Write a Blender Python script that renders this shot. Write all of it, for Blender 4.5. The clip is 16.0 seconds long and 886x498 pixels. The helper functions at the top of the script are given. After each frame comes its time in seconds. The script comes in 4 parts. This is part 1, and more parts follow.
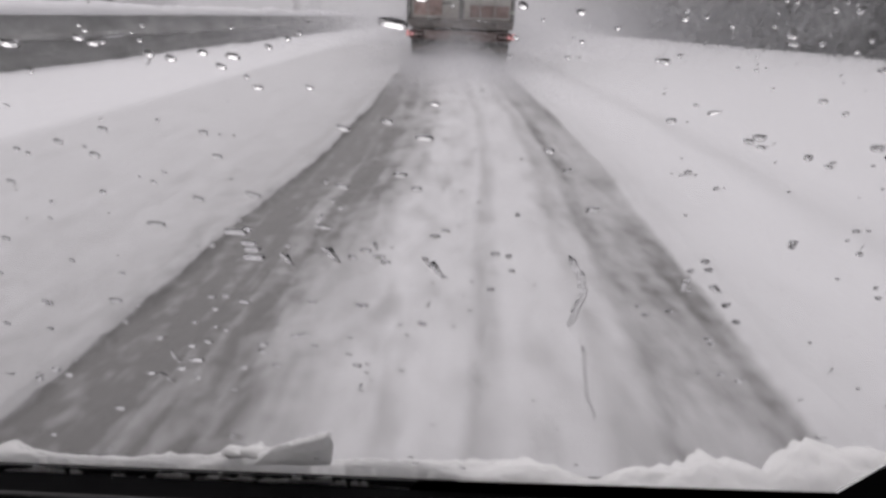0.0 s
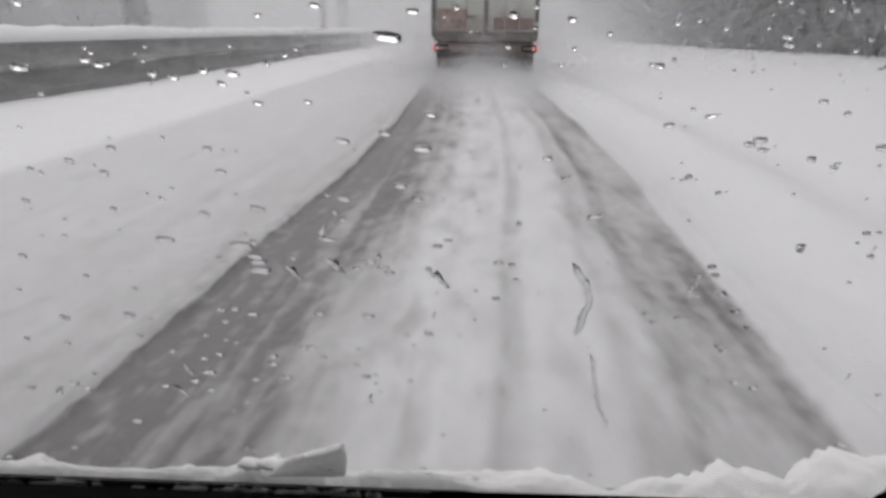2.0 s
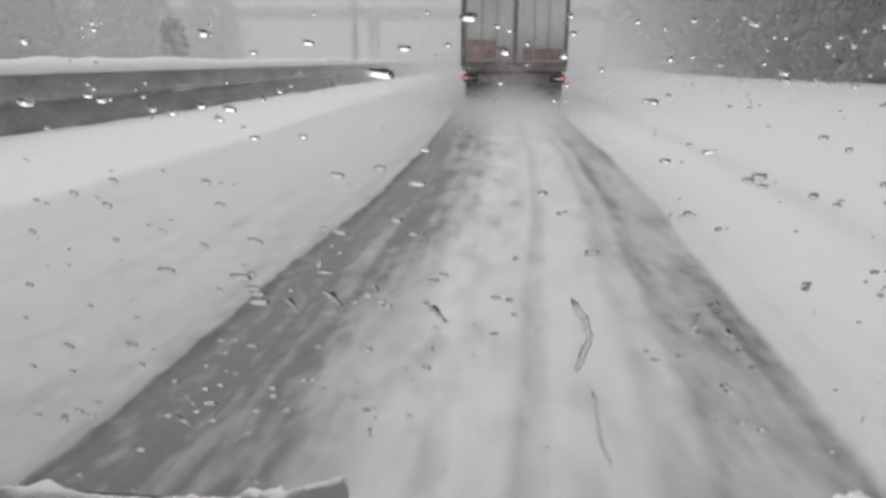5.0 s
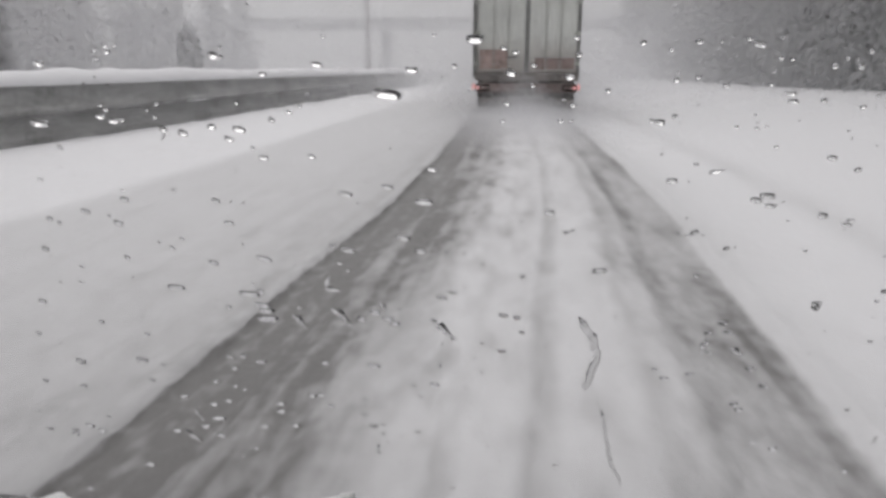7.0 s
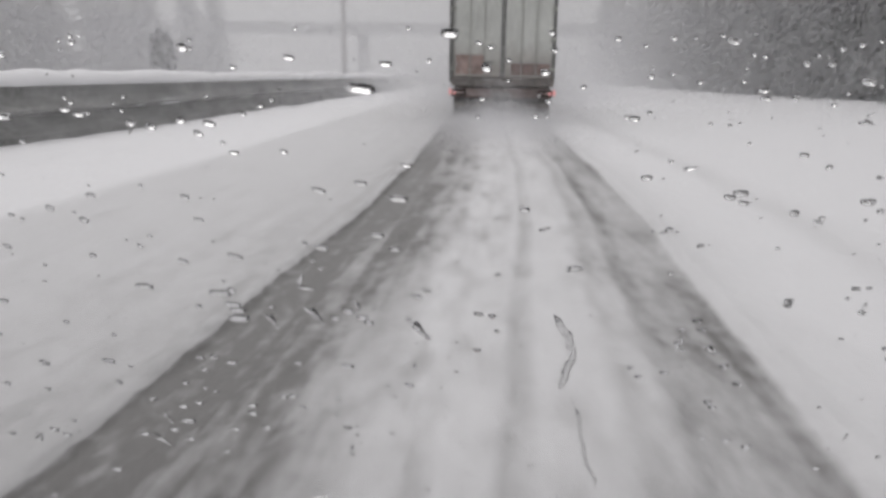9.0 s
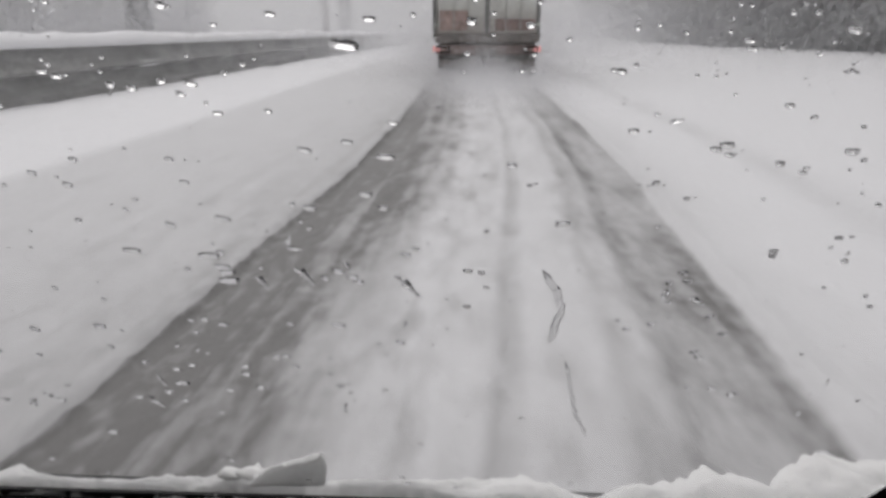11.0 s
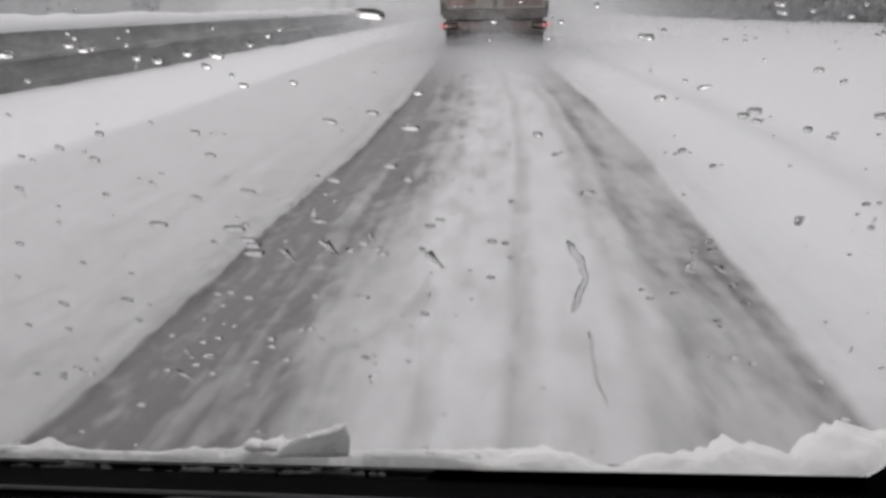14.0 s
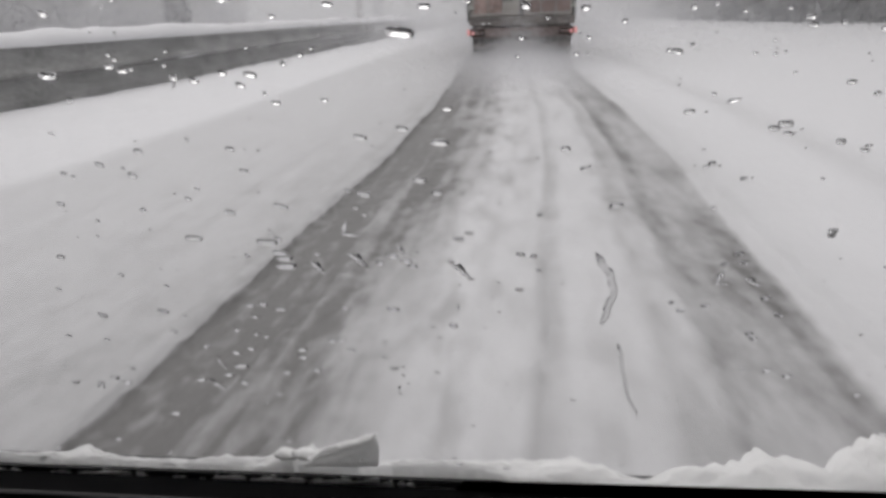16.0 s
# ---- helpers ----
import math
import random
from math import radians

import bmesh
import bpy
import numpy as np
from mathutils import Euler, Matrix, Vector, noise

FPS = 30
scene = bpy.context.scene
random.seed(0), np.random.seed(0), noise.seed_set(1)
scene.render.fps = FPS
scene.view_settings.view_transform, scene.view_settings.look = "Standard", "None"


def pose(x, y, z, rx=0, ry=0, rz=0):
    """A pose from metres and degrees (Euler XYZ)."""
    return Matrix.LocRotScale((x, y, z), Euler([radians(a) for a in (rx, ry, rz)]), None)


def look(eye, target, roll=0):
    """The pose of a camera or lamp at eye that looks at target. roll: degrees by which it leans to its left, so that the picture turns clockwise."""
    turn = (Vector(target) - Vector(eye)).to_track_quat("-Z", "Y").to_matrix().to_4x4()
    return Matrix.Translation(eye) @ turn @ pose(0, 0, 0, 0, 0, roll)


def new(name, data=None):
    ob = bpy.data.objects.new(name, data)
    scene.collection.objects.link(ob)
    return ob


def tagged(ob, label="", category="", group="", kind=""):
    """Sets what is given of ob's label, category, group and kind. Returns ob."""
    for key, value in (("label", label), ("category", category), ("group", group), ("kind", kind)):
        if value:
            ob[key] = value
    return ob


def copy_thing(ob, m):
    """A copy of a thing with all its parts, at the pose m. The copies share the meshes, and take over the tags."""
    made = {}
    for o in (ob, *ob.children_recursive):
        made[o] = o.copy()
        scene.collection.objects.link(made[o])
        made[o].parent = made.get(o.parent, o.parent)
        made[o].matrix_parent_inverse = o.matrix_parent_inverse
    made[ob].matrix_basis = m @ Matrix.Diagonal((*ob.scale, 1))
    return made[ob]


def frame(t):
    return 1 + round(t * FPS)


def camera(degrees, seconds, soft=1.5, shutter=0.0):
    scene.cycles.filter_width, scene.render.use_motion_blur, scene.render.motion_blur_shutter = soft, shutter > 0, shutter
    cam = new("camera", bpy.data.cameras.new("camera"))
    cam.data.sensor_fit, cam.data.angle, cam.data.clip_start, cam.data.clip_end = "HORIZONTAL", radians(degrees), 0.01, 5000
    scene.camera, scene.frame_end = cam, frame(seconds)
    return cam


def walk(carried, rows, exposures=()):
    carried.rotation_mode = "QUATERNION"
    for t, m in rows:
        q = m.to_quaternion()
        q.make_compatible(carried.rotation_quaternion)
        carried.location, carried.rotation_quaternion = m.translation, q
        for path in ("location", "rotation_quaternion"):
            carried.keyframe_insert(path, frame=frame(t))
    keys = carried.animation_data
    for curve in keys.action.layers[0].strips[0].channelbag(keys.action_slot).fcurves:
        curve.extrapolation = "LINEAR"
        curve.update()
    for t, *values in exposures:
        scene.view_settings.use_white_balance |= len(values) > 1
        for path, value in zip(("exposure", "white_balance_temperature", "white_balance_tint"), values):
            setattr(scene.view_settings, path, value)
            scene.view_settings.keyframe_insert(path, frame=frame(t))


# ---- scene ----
cam = camera(66, 16.0, soft=3.3)
# seconds, x, y, z, turn to the left, tilt downwards, lean to the left (degrees)
PATH = [
    (0.0, -0.079, -0.007, 1.198, 0.20, 18.84, 2.45),
    (0.5, -0.071, -0.007, 1.200, 0.10, 18.74, 1.78),
    (1.0, -0.072, -0.012, 1.202, 1.78, 20.02, 1.40),
    (1.5, -0.058, -0.015, 1.199, 2.22, 21.19, 0.97),
    (2.0, -0.053, -0.010, 1.197, 2.84, 17.85, 0.60),
    (2.5, -0.045, -0.010, 1.202, 0.92, 15.43, 1.15),
    (3.0, -0.045, 0.002, 1.208, 2.90, 17.08, 1.19),
    (3.5, -0.039, -0.003, 1.207, 5.21, 16.15, 0.27),
    (4.0, -0.032, -0.003, 1.199, 4.71, 15.65, 0.19),
    (6.5, -0.019, -0.003, 1.210, 6.77, 15.36, 0.73),
    (7.0, -0.019, -0.002, 1.211, 6.41, 14.81, 0.24),
    (7.5, -0.004, 0.001, 1.202, 4.29, 16.39, 0.17),
    (8.0, -0.008, -0.001, 1.199, 5.43, 15.98, 0.07),
    (8.5, -0.014, -0.000, 1.202, 5.57, 14.20, 0.27),
    (9.0, -0.018, 0.003, 1.203, 4.36, 14.39, 0.80),
    (11.5, -0.019, -0.000, 1.201, 3.25, 18.05, -0.11),
    (12.0, -0.035, -0.002, 1.209, 4.44, 17.97, -0.10),
    (12.5, -0.033, -0.005, 1.203, 4.70, 19.68, -0.54),
    (13.0, -0.034, 0.005, 1.209, 1.49, 15.75, -0.02),
    (13.5, -0.033, -0.005, 1.198, 3.91, 18.78, -0.68),
    (14.0, -0.033, -0.005, 1.195, 4.09, 19.50, -0.89),
    (14.5, -0.029, 0.004, 1.204, 1.30, 16.01, 0.06),
    (15.0, -0.041, -0.001, 1.207, 4.35, 16.93, -0.56),
    (15.5, -0.027, 0.002, 1.205, 3.83, 15.80, -0.79),
    (16.0, -0.034, -0.008, 1.203, 6.50, 18.92, -1.80),
]
walk(cam, [(t, pose(x, y, z, 90 - tilt, 0, turn) @ pose(0, 0, 0, 0, 0, lean)) for t, x, y, z, turn, tilt, lean in PATH],
     exposures=[(0.0, 0.03, 6520, 19), (0.8, 0.03, 6520, 16), (1.5, 0.03, 6520, 14.5), (16.0, 0.03, 6540, 14.5)])

# ---- world and light: a closed grey snow sky ----
world = bpy.data.worlds.new("overcast")
scene.world = world
world.use_nodes = True
wn, wl = world.node_tree.nodes, world.node_tree.links
sky = wn.new("ShaderNodeTexSky")
sky.sky_type, sky.sun_disc = "NISHITA", False
sky.sun_elevation, sky.sun_rotation = radians(62), radians(342)
sky.air_density, sky.dust_density, sky.ozone_density = 1.0, 6.0, 1.0
grey = wn.new("ShaderNodeHueSaturation")
grey.inputs["Saturation"].default_value = 0.05
veil = wn.new("ShaderNodeMix")
veil.data_type = "RGBA"
veil.inputs[0].default_value = 0.8
cloud, rise, bright = wn.new("ShaderNodeTexCoord"), wn.new("ShaderNodeSeparateXYZ"), wn.new("ShaderNodeMapRange")
wl.new(cloud.outputs["Generated"], rise.inputs[0])
wl.new(rise.outputs[2], bright.inputs[0])
bright.inputs[1].default_value, bright.inputs[2].default_value = 0.0, 1.0
bright.inputs[3].default_value, bright.inputs[4].default_value = 5.2, 9.5
wl.new(bright.outputs[0], veil.inputs[7])
wl.new(sky.outputs[0], grey.inputs["Color"])
wl.new(grey.outputs[0], veil.inputs[6])
wl.new(veil.outputs[2], wn["Background"].inputs["Color"])
wn["Background"].inputs["Strength"].default_value = 0.083

sun = new("sun", bpy.data.lights.new("sun", "SUN"))
sun.data.energy, sun.data.angle, sun.data.color = 0.55, radians(60), (1.0, 0.98, 0.95)
sun.matrix_world = look((-8, 25, 50), (0, 0, 0))


# ---- materials ----
def material(name, base, rough=0.6, metal=0.0, spread=0.12, grain=40.0, bump=0.2, big=2.0, **extra):
    """A principled surface with variation at two scales and fine relief."""
    m = bpy.data.materials.new(name)
    m.use_nodes = True
    n, l = m.node_tree.nodes, m.node_tree.links
    p = n["Principled BSDF"]
    p.inputs["Roughness"].default_value = rough
    p.inputs["Metallic"].default_value = metal
    co = n.new("ShaderNodeTexCoord")
    fine, wide = n.new("ShaderNodeTexNoise"), n.new("ShaderNodeTexNoise")
    fine.inputs["Scale"].default_value, wide.inputs["Scale"].default_value = grain, big
    fine.inputs["Detail"].default_value = 5
    wide.inputs["Detail"].default_value = 4
    for t in (fine, wide):
        l.new(co.outputs["Object"], t.inputs["Vector"])
    add = n.new("ShaderNodeMath")
    add.operation = "ADD"
    l.new(fine.outputs[0], add.inputs[0])
    l.new(wide.outputs[0], add.inputs[1])
    ramp = n.new("ShaderNodeMapRange")
    ramp.inputs[1].default_value, ramp.inputs[2].default_value = 0.6, 1.4
    ramp.inputs[3].default_value, ramp.inputs[4].default_value = 1 - spread, 1 + spread
    l.new(add.outputs[0], ramp.inputs[0])
    tone = n.new("ShaderNodeVectorMath")
    tone.operation = "SCALE"
    tone.inputs[0].default_value = base
    l.new(ramp.outputs[0], tone.inputs["Scale"])
    l.new(tone.outputs[0], p.inputs["Base Color"])
    if bump:
        b = n.new("ShaderNodeBump")
        b.inputs["Strength"].default_value = bump
        b.inputs["Distance"].default_value = 0.01
        l.new(fine.outputs[0], b.inputs["Height"])
        l.new(b.outputs[0], p.inputs["Normal"])
    for key, value in extra.items():
        p.inputs[key.replace("_", " ")].default_value = value
    return m


def clear(name, ior, tint=(1, 1, 1)):
    m = bpy.data.materials.new(name)
    m.use_nodes = True
    p = m.node_tree.nodes["Principled BSDF"]
    p.inputs["Base Color"].default_value = (*tint, 1)
    p.inputs["Roughness"].default_value = 0.0
    p.inputs["IOR"].default_value = ior
    p.inputs["Transmission Weight"].default_value = 1.0
    return m


def glow(name, colour, strength):
    m = bpy.data.materials.new(name)
    m.use_nodes = True
    p = m.node_tree.nodes["Principled BSDF"]
    p.inputs["Base Color"].default_value = (*colour, 1)
    p.inputs["Roughness"].default_value = 0.25
    p.inputs["Emission Color"].default_value = (*colour, 1)
    p.inputs["Emission Strength"].default_value = strength
    return m


def snow_covered(name, base, cover, scale, rough=0.8):
    """A surface with snow lying on what faces up: cover 0 to 1."""
    m = material(name, base, rough, spread=0.3, grain=30, big=3)
    n, l = m.node_tree.nodes, m.node_tree.links
    p = n["Principled BSDF"]
    tone = p.inputs["Base Color"].links[0].from_socket
    geo, sep, tex = n.new("ShaderNodeNewGeometry"), n.new("ShaderNodeSeparateXYZ"), n.new("ShaderNodeTexNoise")
    tex.inputs["Scale"].default_value = scale
    tex.inputs["Detail"].default_value = 3
    up = n.new("ShaderNodeMath")
    up.operation = "ABSOLUTE"
    l.new(geo.outputs["True Normal"], sep.inputs[0])
    l.new(sep.outputs[2], up.inputs[0])
    s = n.new("ShaderNodeMath")
    s.operation = "MULTIPLY"
    l.new(up.outputs[0], s.inputs[0])
    l.new(tex.outputs[0], s.inputs[1])
    r = n.new("ShaderNodeMapRange")
    r.inputs[1].default_value, r.inputs[2].default_value = 0.55 - 0.5 * cover, 0.65 - 0.5 * cover
    l.new(s.outputs[0], r.inputs[0])
    mix = n.new("ShaderNodeMix")
    mix.data_type = "RGBA"
    mix.inputs[7].default_value = (0.82, 0.83, 0.85, 1)
    l.new(r.outputs[0], mix.inputs[0])
    l.new(tone, mix.inputs[6])
    l.new(mix.outputs[2], p.inputs["Base Color"])
    return m


SNOW = material("snow", (0.84, 0.84, 0.86), 0.7, spread=0.05, grain=60, bump=0.25, big=4, Subsurface_Weight=0.0)


def let_through(m, colour, through_part):
    """Makes a thin thing pass light on to its far side."""
    n, l = m.node_tree.nodes, m.node_tree.links
    t, mix = n.new("ShaderNodeBsdfTranslucent"), n.new("ShaderNodeMixShader")
    t.inputs["Color"].default_value = (*colour, 1)
    mix.inputs[0].default_value = through_part
    l.new(n["Principled BSDF"].outputs[0], mix.inputs[1])
    l.new(t.outputs[0], mix.inputs[2])
    l.new(mix.outputs[0], n["Material Output"].inputs["Surface"])
    return m


FRESH = material("fresh_snow", (0.97, 0.97, 0.975), 0.7, spread=0.02, grain=90, bump=0.2, big=9, Subsurface_Weight=1.0, Subsurface_Radius=(1, 1, 1), Subsurface_Scale=0.03)
PACKED = material("packed_slab", (0.98, 0.98, 0.985), 0.7, spread=0.015, grain=90, bump=0.3, big=20, Subsurface_Weight=1.0, Subsurface_Radius=(1, 1, 1), Subsurface_Scale=0.014)
FLAKE = let_through(material("snowflake", (0.93, 0.93, 0.95), 0.8, spread=0.04, grain=60, bump=0.3, big=4), (0.97, 0.97, 0.98), 0.5)
fn, fl = FLAKE.node_tree.nodes, FLAKE.node_tree.links
blur, thin = fn.new("ShaderNodeBsdfTransparent"), fn.new("ShaderNodeMixShader")   # flakes in flight let half of what lies behind them through, to blend into smooth haze
thin.inputs[0].default_value = 0.5
fl.new(blur.outputs[0], thin.inputs[1])
fl.new(fn["Material Output"].inputs["Surface"].links[0].from_socket, thin.inputs[2])
fl.new(thin.outputs[0], fn["Material Output"].inputs["Surface"])
BLACK = material("black_plastic", (0.002, 0.002, 0.0023), 0.9, spread=0.3, grain=400, bump=0.15, big=8, Specular_IOR_Level=0.03)
TRIM = material("grey_trim", (0.008, 0.008, 0.01), 0.6, spread=0.15, grain=300, bump=0.1, big=8)
ROD = material("grey_rod", (0.4, 0.41, 0.375), 0.5, spread=0.2, grain=30)
MUD = material("muddy_rubber", (0.13, 0.125, 0.12), 0.8, spread=0.35, grain=12, big=2)
RUBBER = material("rubber", (0.02, 0.02, 0.02), 0.7, spread=0.3, grain=80)
PAINT = material("black_unseen_front", (0.008, 0.008, 0.009), 0.4, spread=0.1, bump=0)
TARP = material("grey_green_trailer_door", (0.62, 0.632, 0.6), 0.55, spread=0.25, grain=9, big=1.1, bump=0.1)
dn, dl = TARP.node_tree.nodes, TARP.node_tree.links
where, upright, splash, patchy, dirty = (dn.new("ShaderNode" + k) for k in ("TexCoord", "SeparateXYZ", "MapRange", "TexNoise", "Mix"))
dl.new(where.outputs["Object"], upright.inputs[0])
dl.new(where.outputs["Object"], patchy.inputs["Vector"])
patchy.inputs["Scale"].default_value, patchy.inputs["Detail"].default_value = 1.7, 5
reach = dn.new("ShaderNodeMath")
reach.operation = "SUBTRACT"
dl.new(upright.outputs[2], reach.inputs[0])
dl.new(patchy.outputs[0], reach.inputs[1])
splash.inputs[1].default_value, splash.inputs[2].default_value = 0.5, 1.5
splash.inputs[3].default_value, splash.inputs[4].default_value = 0.75, 0.0
dl.new(reach.outputs[0], splash.inputs[0])
dirty.data_type = "RGBA"
dirty.inputs[7].default_value = (0.3, 0.25, 0.225, 1)
paint = dn["Principled BSDF"].inputs["Base Color"]
dl.new(paint.links[0].from_socket, dirty.inputs[6])
dl.new(splash.outputs[0], dirty.inputs[0])
dl.new(dirty.outputs[2], paint)
POST = material("salt_dusted_steel", (0.19, 0.19, 0.184), 0.7, 0.0, spread=0.4, grain=9)
STEEL = material("dirty_steel", (0.17, 0.17, 0.17), 0.6, 0.3, spread=0.3, grain=20)
CHASSIS = material("dirty_chassis", (0.2, 0.182, 0.172), 0.7, spread=0.5, grain=6)
REDPAINT = material("rust_red_paint", (0.24, 0.18, 0.168), 0.6, spread=0.55, grain=6)
ORANGE = material("orange_marking", (0.37, 0.275, 0.25), 0.6, spread=0.6, grain=7)
WHITE = material("pale_marking", (0.22, 0.21, 0.2), 0.6, spread=0.2, grain=14)
LAMP = glow("red_tail_lamp", (0.8, 0.36, 0.35), 0.3)
CONCRETE = snow_covered("wet_concrete", (0.3, 0.3, 0.297), 0.12, 1.4, 0.6)
cn, cl = CONCRETE.node_tree.nodes, CONCRETE.node_tree.links
place, stretch = cn.new("ShaderNodeNewGeometry"), cn.new("ShaderNodeVectorMath")
stretch.operation = "MULTIPLY"
stretch.inputs[1].default_value = (0.9, 0.35, 0.9)
cl.new(place.outputs["Position"], stretch.inputs[0])
for tex in [k for k in cn if k.type == "TEX_NOISE"]:
    cl.new(stretch.outputs[0], tex.inputs["Vector"])
    tex.inputs["Detail"].default_value = 6
for k in [k for k in cn if k.type == "MAP_RANGE" and abs(k.inputs[1].default_value - 0.6) < 0.001]:
    k.inputs[3].default_value, k.inputs[4].default_value = 0.5, 1.45
BARK = snow_covered("bark", (0.05, 0.042, 0.036), 0.25, 3)
NEEDLES = let_through(material("spruce_needles", (0.28, 0.283, 0.282), 0.8, spread=0.1, grain=30, big=3), (0.28, 0.283, 0.282), 0.45)
DARK_LEAF = material("dark_shape_leaf", (0.045, 0.05, 0.045), 0.7, spread=0.3, grain=30, big=3)
TWIG = snow_covered("frosted_twigs", (0.24, 0.235, 0.23), 0.7, 8)
PIER = material("bridge_concrete", (0.22, 0.22, 0.225), 0.8, spread=0.15, grain=2, big=0.2)
GLASS = clear("windscreen_glass", 1.45, (0.97, 0.985, 0.975))
WATER = clear("water", 1.333, (0.94, 0.94, 0.945))


def road_snow():
    """Driven snow: clean on the strips between, grey slush along the wheel ruts, stretched along the road."""
    m = bpy.data.materials.new("driven_snow")
    m.use_nodes = True
    n, l = m.node_tree.nodes, m.node_tree.links
    p = n["Principled BSDF"]
    geo, sep = n.new("ShaderNodeNewGeometry"), n.new("ShaderNodeSeparateXYZ")
    l.new(geo.outputs["Position"], sep.inputs[0])

    def noise_of(sx, sy, scale, detail):
        v, t = n.new("ShaderNodeVectorMath"), n.new("ShaderNodeTexNoise")
        v.operation = "MULTIPLY"
        v.inputs[1].default_value = (sx, sy, 1)
        l.new(geo.outputs["Position"], v.inputs[0])
        l.new(v.outputs[0], t.inputs["Vector"])
        t.inputs["Scale"].default_value, t.inputs["Detail"].default_value = scale, detail
        return t.outputs[0]

    def calc(op, a, b):
        k = n.new("ShaderNodeMath")
        k.operation = op
        for i, v in enumerate((a, b)):
            if isinstance(v, (int, float)):
                k.inputs[i].default_value = v
            else:
                l.new(v, k.inputs[i])
        return k.outputs[0]

    # the ruts wander together with the relief of the ground
    slow = calc("MULTIPLY", calc("SINE", calc("ADD", calc("MULTIPLY", sep.outputs[1], 0.55), 1.0), 0.0), 0.03)
    quick = calc("MULTIPLY", calc("SINE", calc("MULTIPLY", sep.outputs[1], 1.9), 0.0), 0.012)
    warp = calc("ADD", calc("ADD", slow, quick), calc("MULTIPLY", calc("SUBTRACT", noise_of(1, 0.35, 1.3, 3), 0.5), 0.05))
    ragged = calc("MULTIPLY", calc("SUBTRACT", noise_of(1, 0.7, 11, 2), 0.5), 0.02)
    along = n.new("ShaderNodeMapRange")
    along.inputs[1].default_value, along.inputs[2].default_value, along.inputs[4].default_value = 1.0, 18.0, math.pi
    l.new(sep.outputs[1], along.inputs[0])
    bend = calc("MULTIPLY", calc("SINE", along.outputs[0], 0.0), -0.2)
    across = calc("ADD", calc("ADD", calc("ADD", sep.outputs[0], bend), warp), ragged)
    at = n.new("ShaderNodeMapRange")
    at.inputs[1].default_value, at.inputs[2].default_value = -5, 5
    l.new(across, at.inputs[0])

    def strips(lo, hi, stops):
        """Dirt from 0 to 1 in strips along the road, by the place across it."""
        r, k = n.new("ShaderNodeMapRange"), n.new("ShaderNodeValToRGB")
        r.inputs[1].default_value, r.inputs[2].default_value = lo, hi
        l.new(across, r.inputs[0])
        l.new(r.outputs[0], k.inputs[0])
        e = k.color_ramp.elements
        while len(e) < len(stops):
            e.new(0.5)
        for i, (x, v) in enumerate(stops):
            e[i].position = (x - lo) / (hi - lo)
            e[i].color = (v, v, v, 1)
        return k.outputs[0]

    lanes = strips(-5, 5, [(-4.25, 0.0), (-4.0, 0.24), (-2.6, 0.28), (-1.9, 0.36), (-1.45, 0.45), (-1.3, 0.46), (-1.2, 0.0), (1.0, 0.0), (1.1, 0.22), (1.6, 0.08), (2.1, 0.06),
                           (2.4, 0.19), (2.8, 0.06)])
    rut = strips(-1.6, 1.3, [(-1.6, 0.0), (-1.372, 0.0), (-1.36, 1.0), (-1.30, 0.98), (-1.06, 0.96), (-1.02, 0.8), (-0.98, 0.0)])
    tracks = strips(-1.3, 1.3, [(-1.3, 0.0), (-1.1, 0.0), (-1.04, 0.86), (-0.93, 0.8), (-0.9, 0.92), (-0.79, 0.82), (-0.74, 0.64), (-0.67, 0.68), (-0.58, 0.5), (-0.5, 0.42), (-0.42, 0.24), (-0.3, 0.2),
                               (-0.26, 0.28), (-0.2, 0.2), (-0.02, 0.2), (0.03, 0.42), (0.08, 0.38), (0.14, 0.2), (0.38, 0.22), (0.47, 0.46), (0.58, 0.38), (0.65, 0.66), (0.71, 0.7), (0.78, 0.55),
                               (0.94, 0.6), (0.99, 0.72), (1.06, 0.66), (1.11, 0.0)])
    # the tracks come and go along the road
    patch = n.new("ShaderNodeMapRange")
    patch.inputs[1].default_value, patch.inputs[2].default_value = 0.36, 0.64
    patch.inputs[3].default_value, patch.inputs[4].default_value = 0.74, 1.18
    l.new(noise_of(1.5, 0.4, 1.3, 5), patch.inputs[0])
    dirt_of = calc("MAXIMUM", lanes, calc("MAXIMUM", rut, calc("MULTIPLY", tracks, patch.outputs[0])))
    streak = n.new("ShaderNodeMapRange")
    streak.inputs[1].default_value, streak.inputs[2].default_value = 0.3, 0.7
    streak.inputs[3].default_value, streak.inputs[4].default_value = 0.86, 1.14
    l.new(noise_of(3.2, 0.35, 2.0, 5), streak.inputs[0])
    chop = n.new("ShaderNodeMapRange")
    chop.inputs[1].default_value, chop.inputs[2].default_value = 0.52, 0.74
    chop.inputs[3].default_value, chop.inputs[4].default_value = 0.94, 1.2
    l.new(noise_of(2.0, 0.6, 3.0, 4), chop.inputs[0])
    dirt = calc("MULTIPLY", calc("MULTIPLY", dirt_of, streak.outputs[0]), chop.outputs[0])
    # thin long lines that single tyres have drawn
    lines = n.new("ShaderNodeMapRange")
    lines.inputs[1].default_value, lines.inputs[2].default_value = 0.56, 0.66
    lines.inputs[4].default_value = 0.2
    l.new(noise_of(8.0, 0.1, 1.0, 2), lines.inputs[0])
    dirt = calc("ADD", dirt, calc("MULTIPLY", lines.outputs[0], calc("MAXIMUM", calc("MULTIPLY", calc("SUBTRACT", dirt_of, 0.36), 1.7), 0.0)))
    speck = n.new("ShaderNodeMapRange")
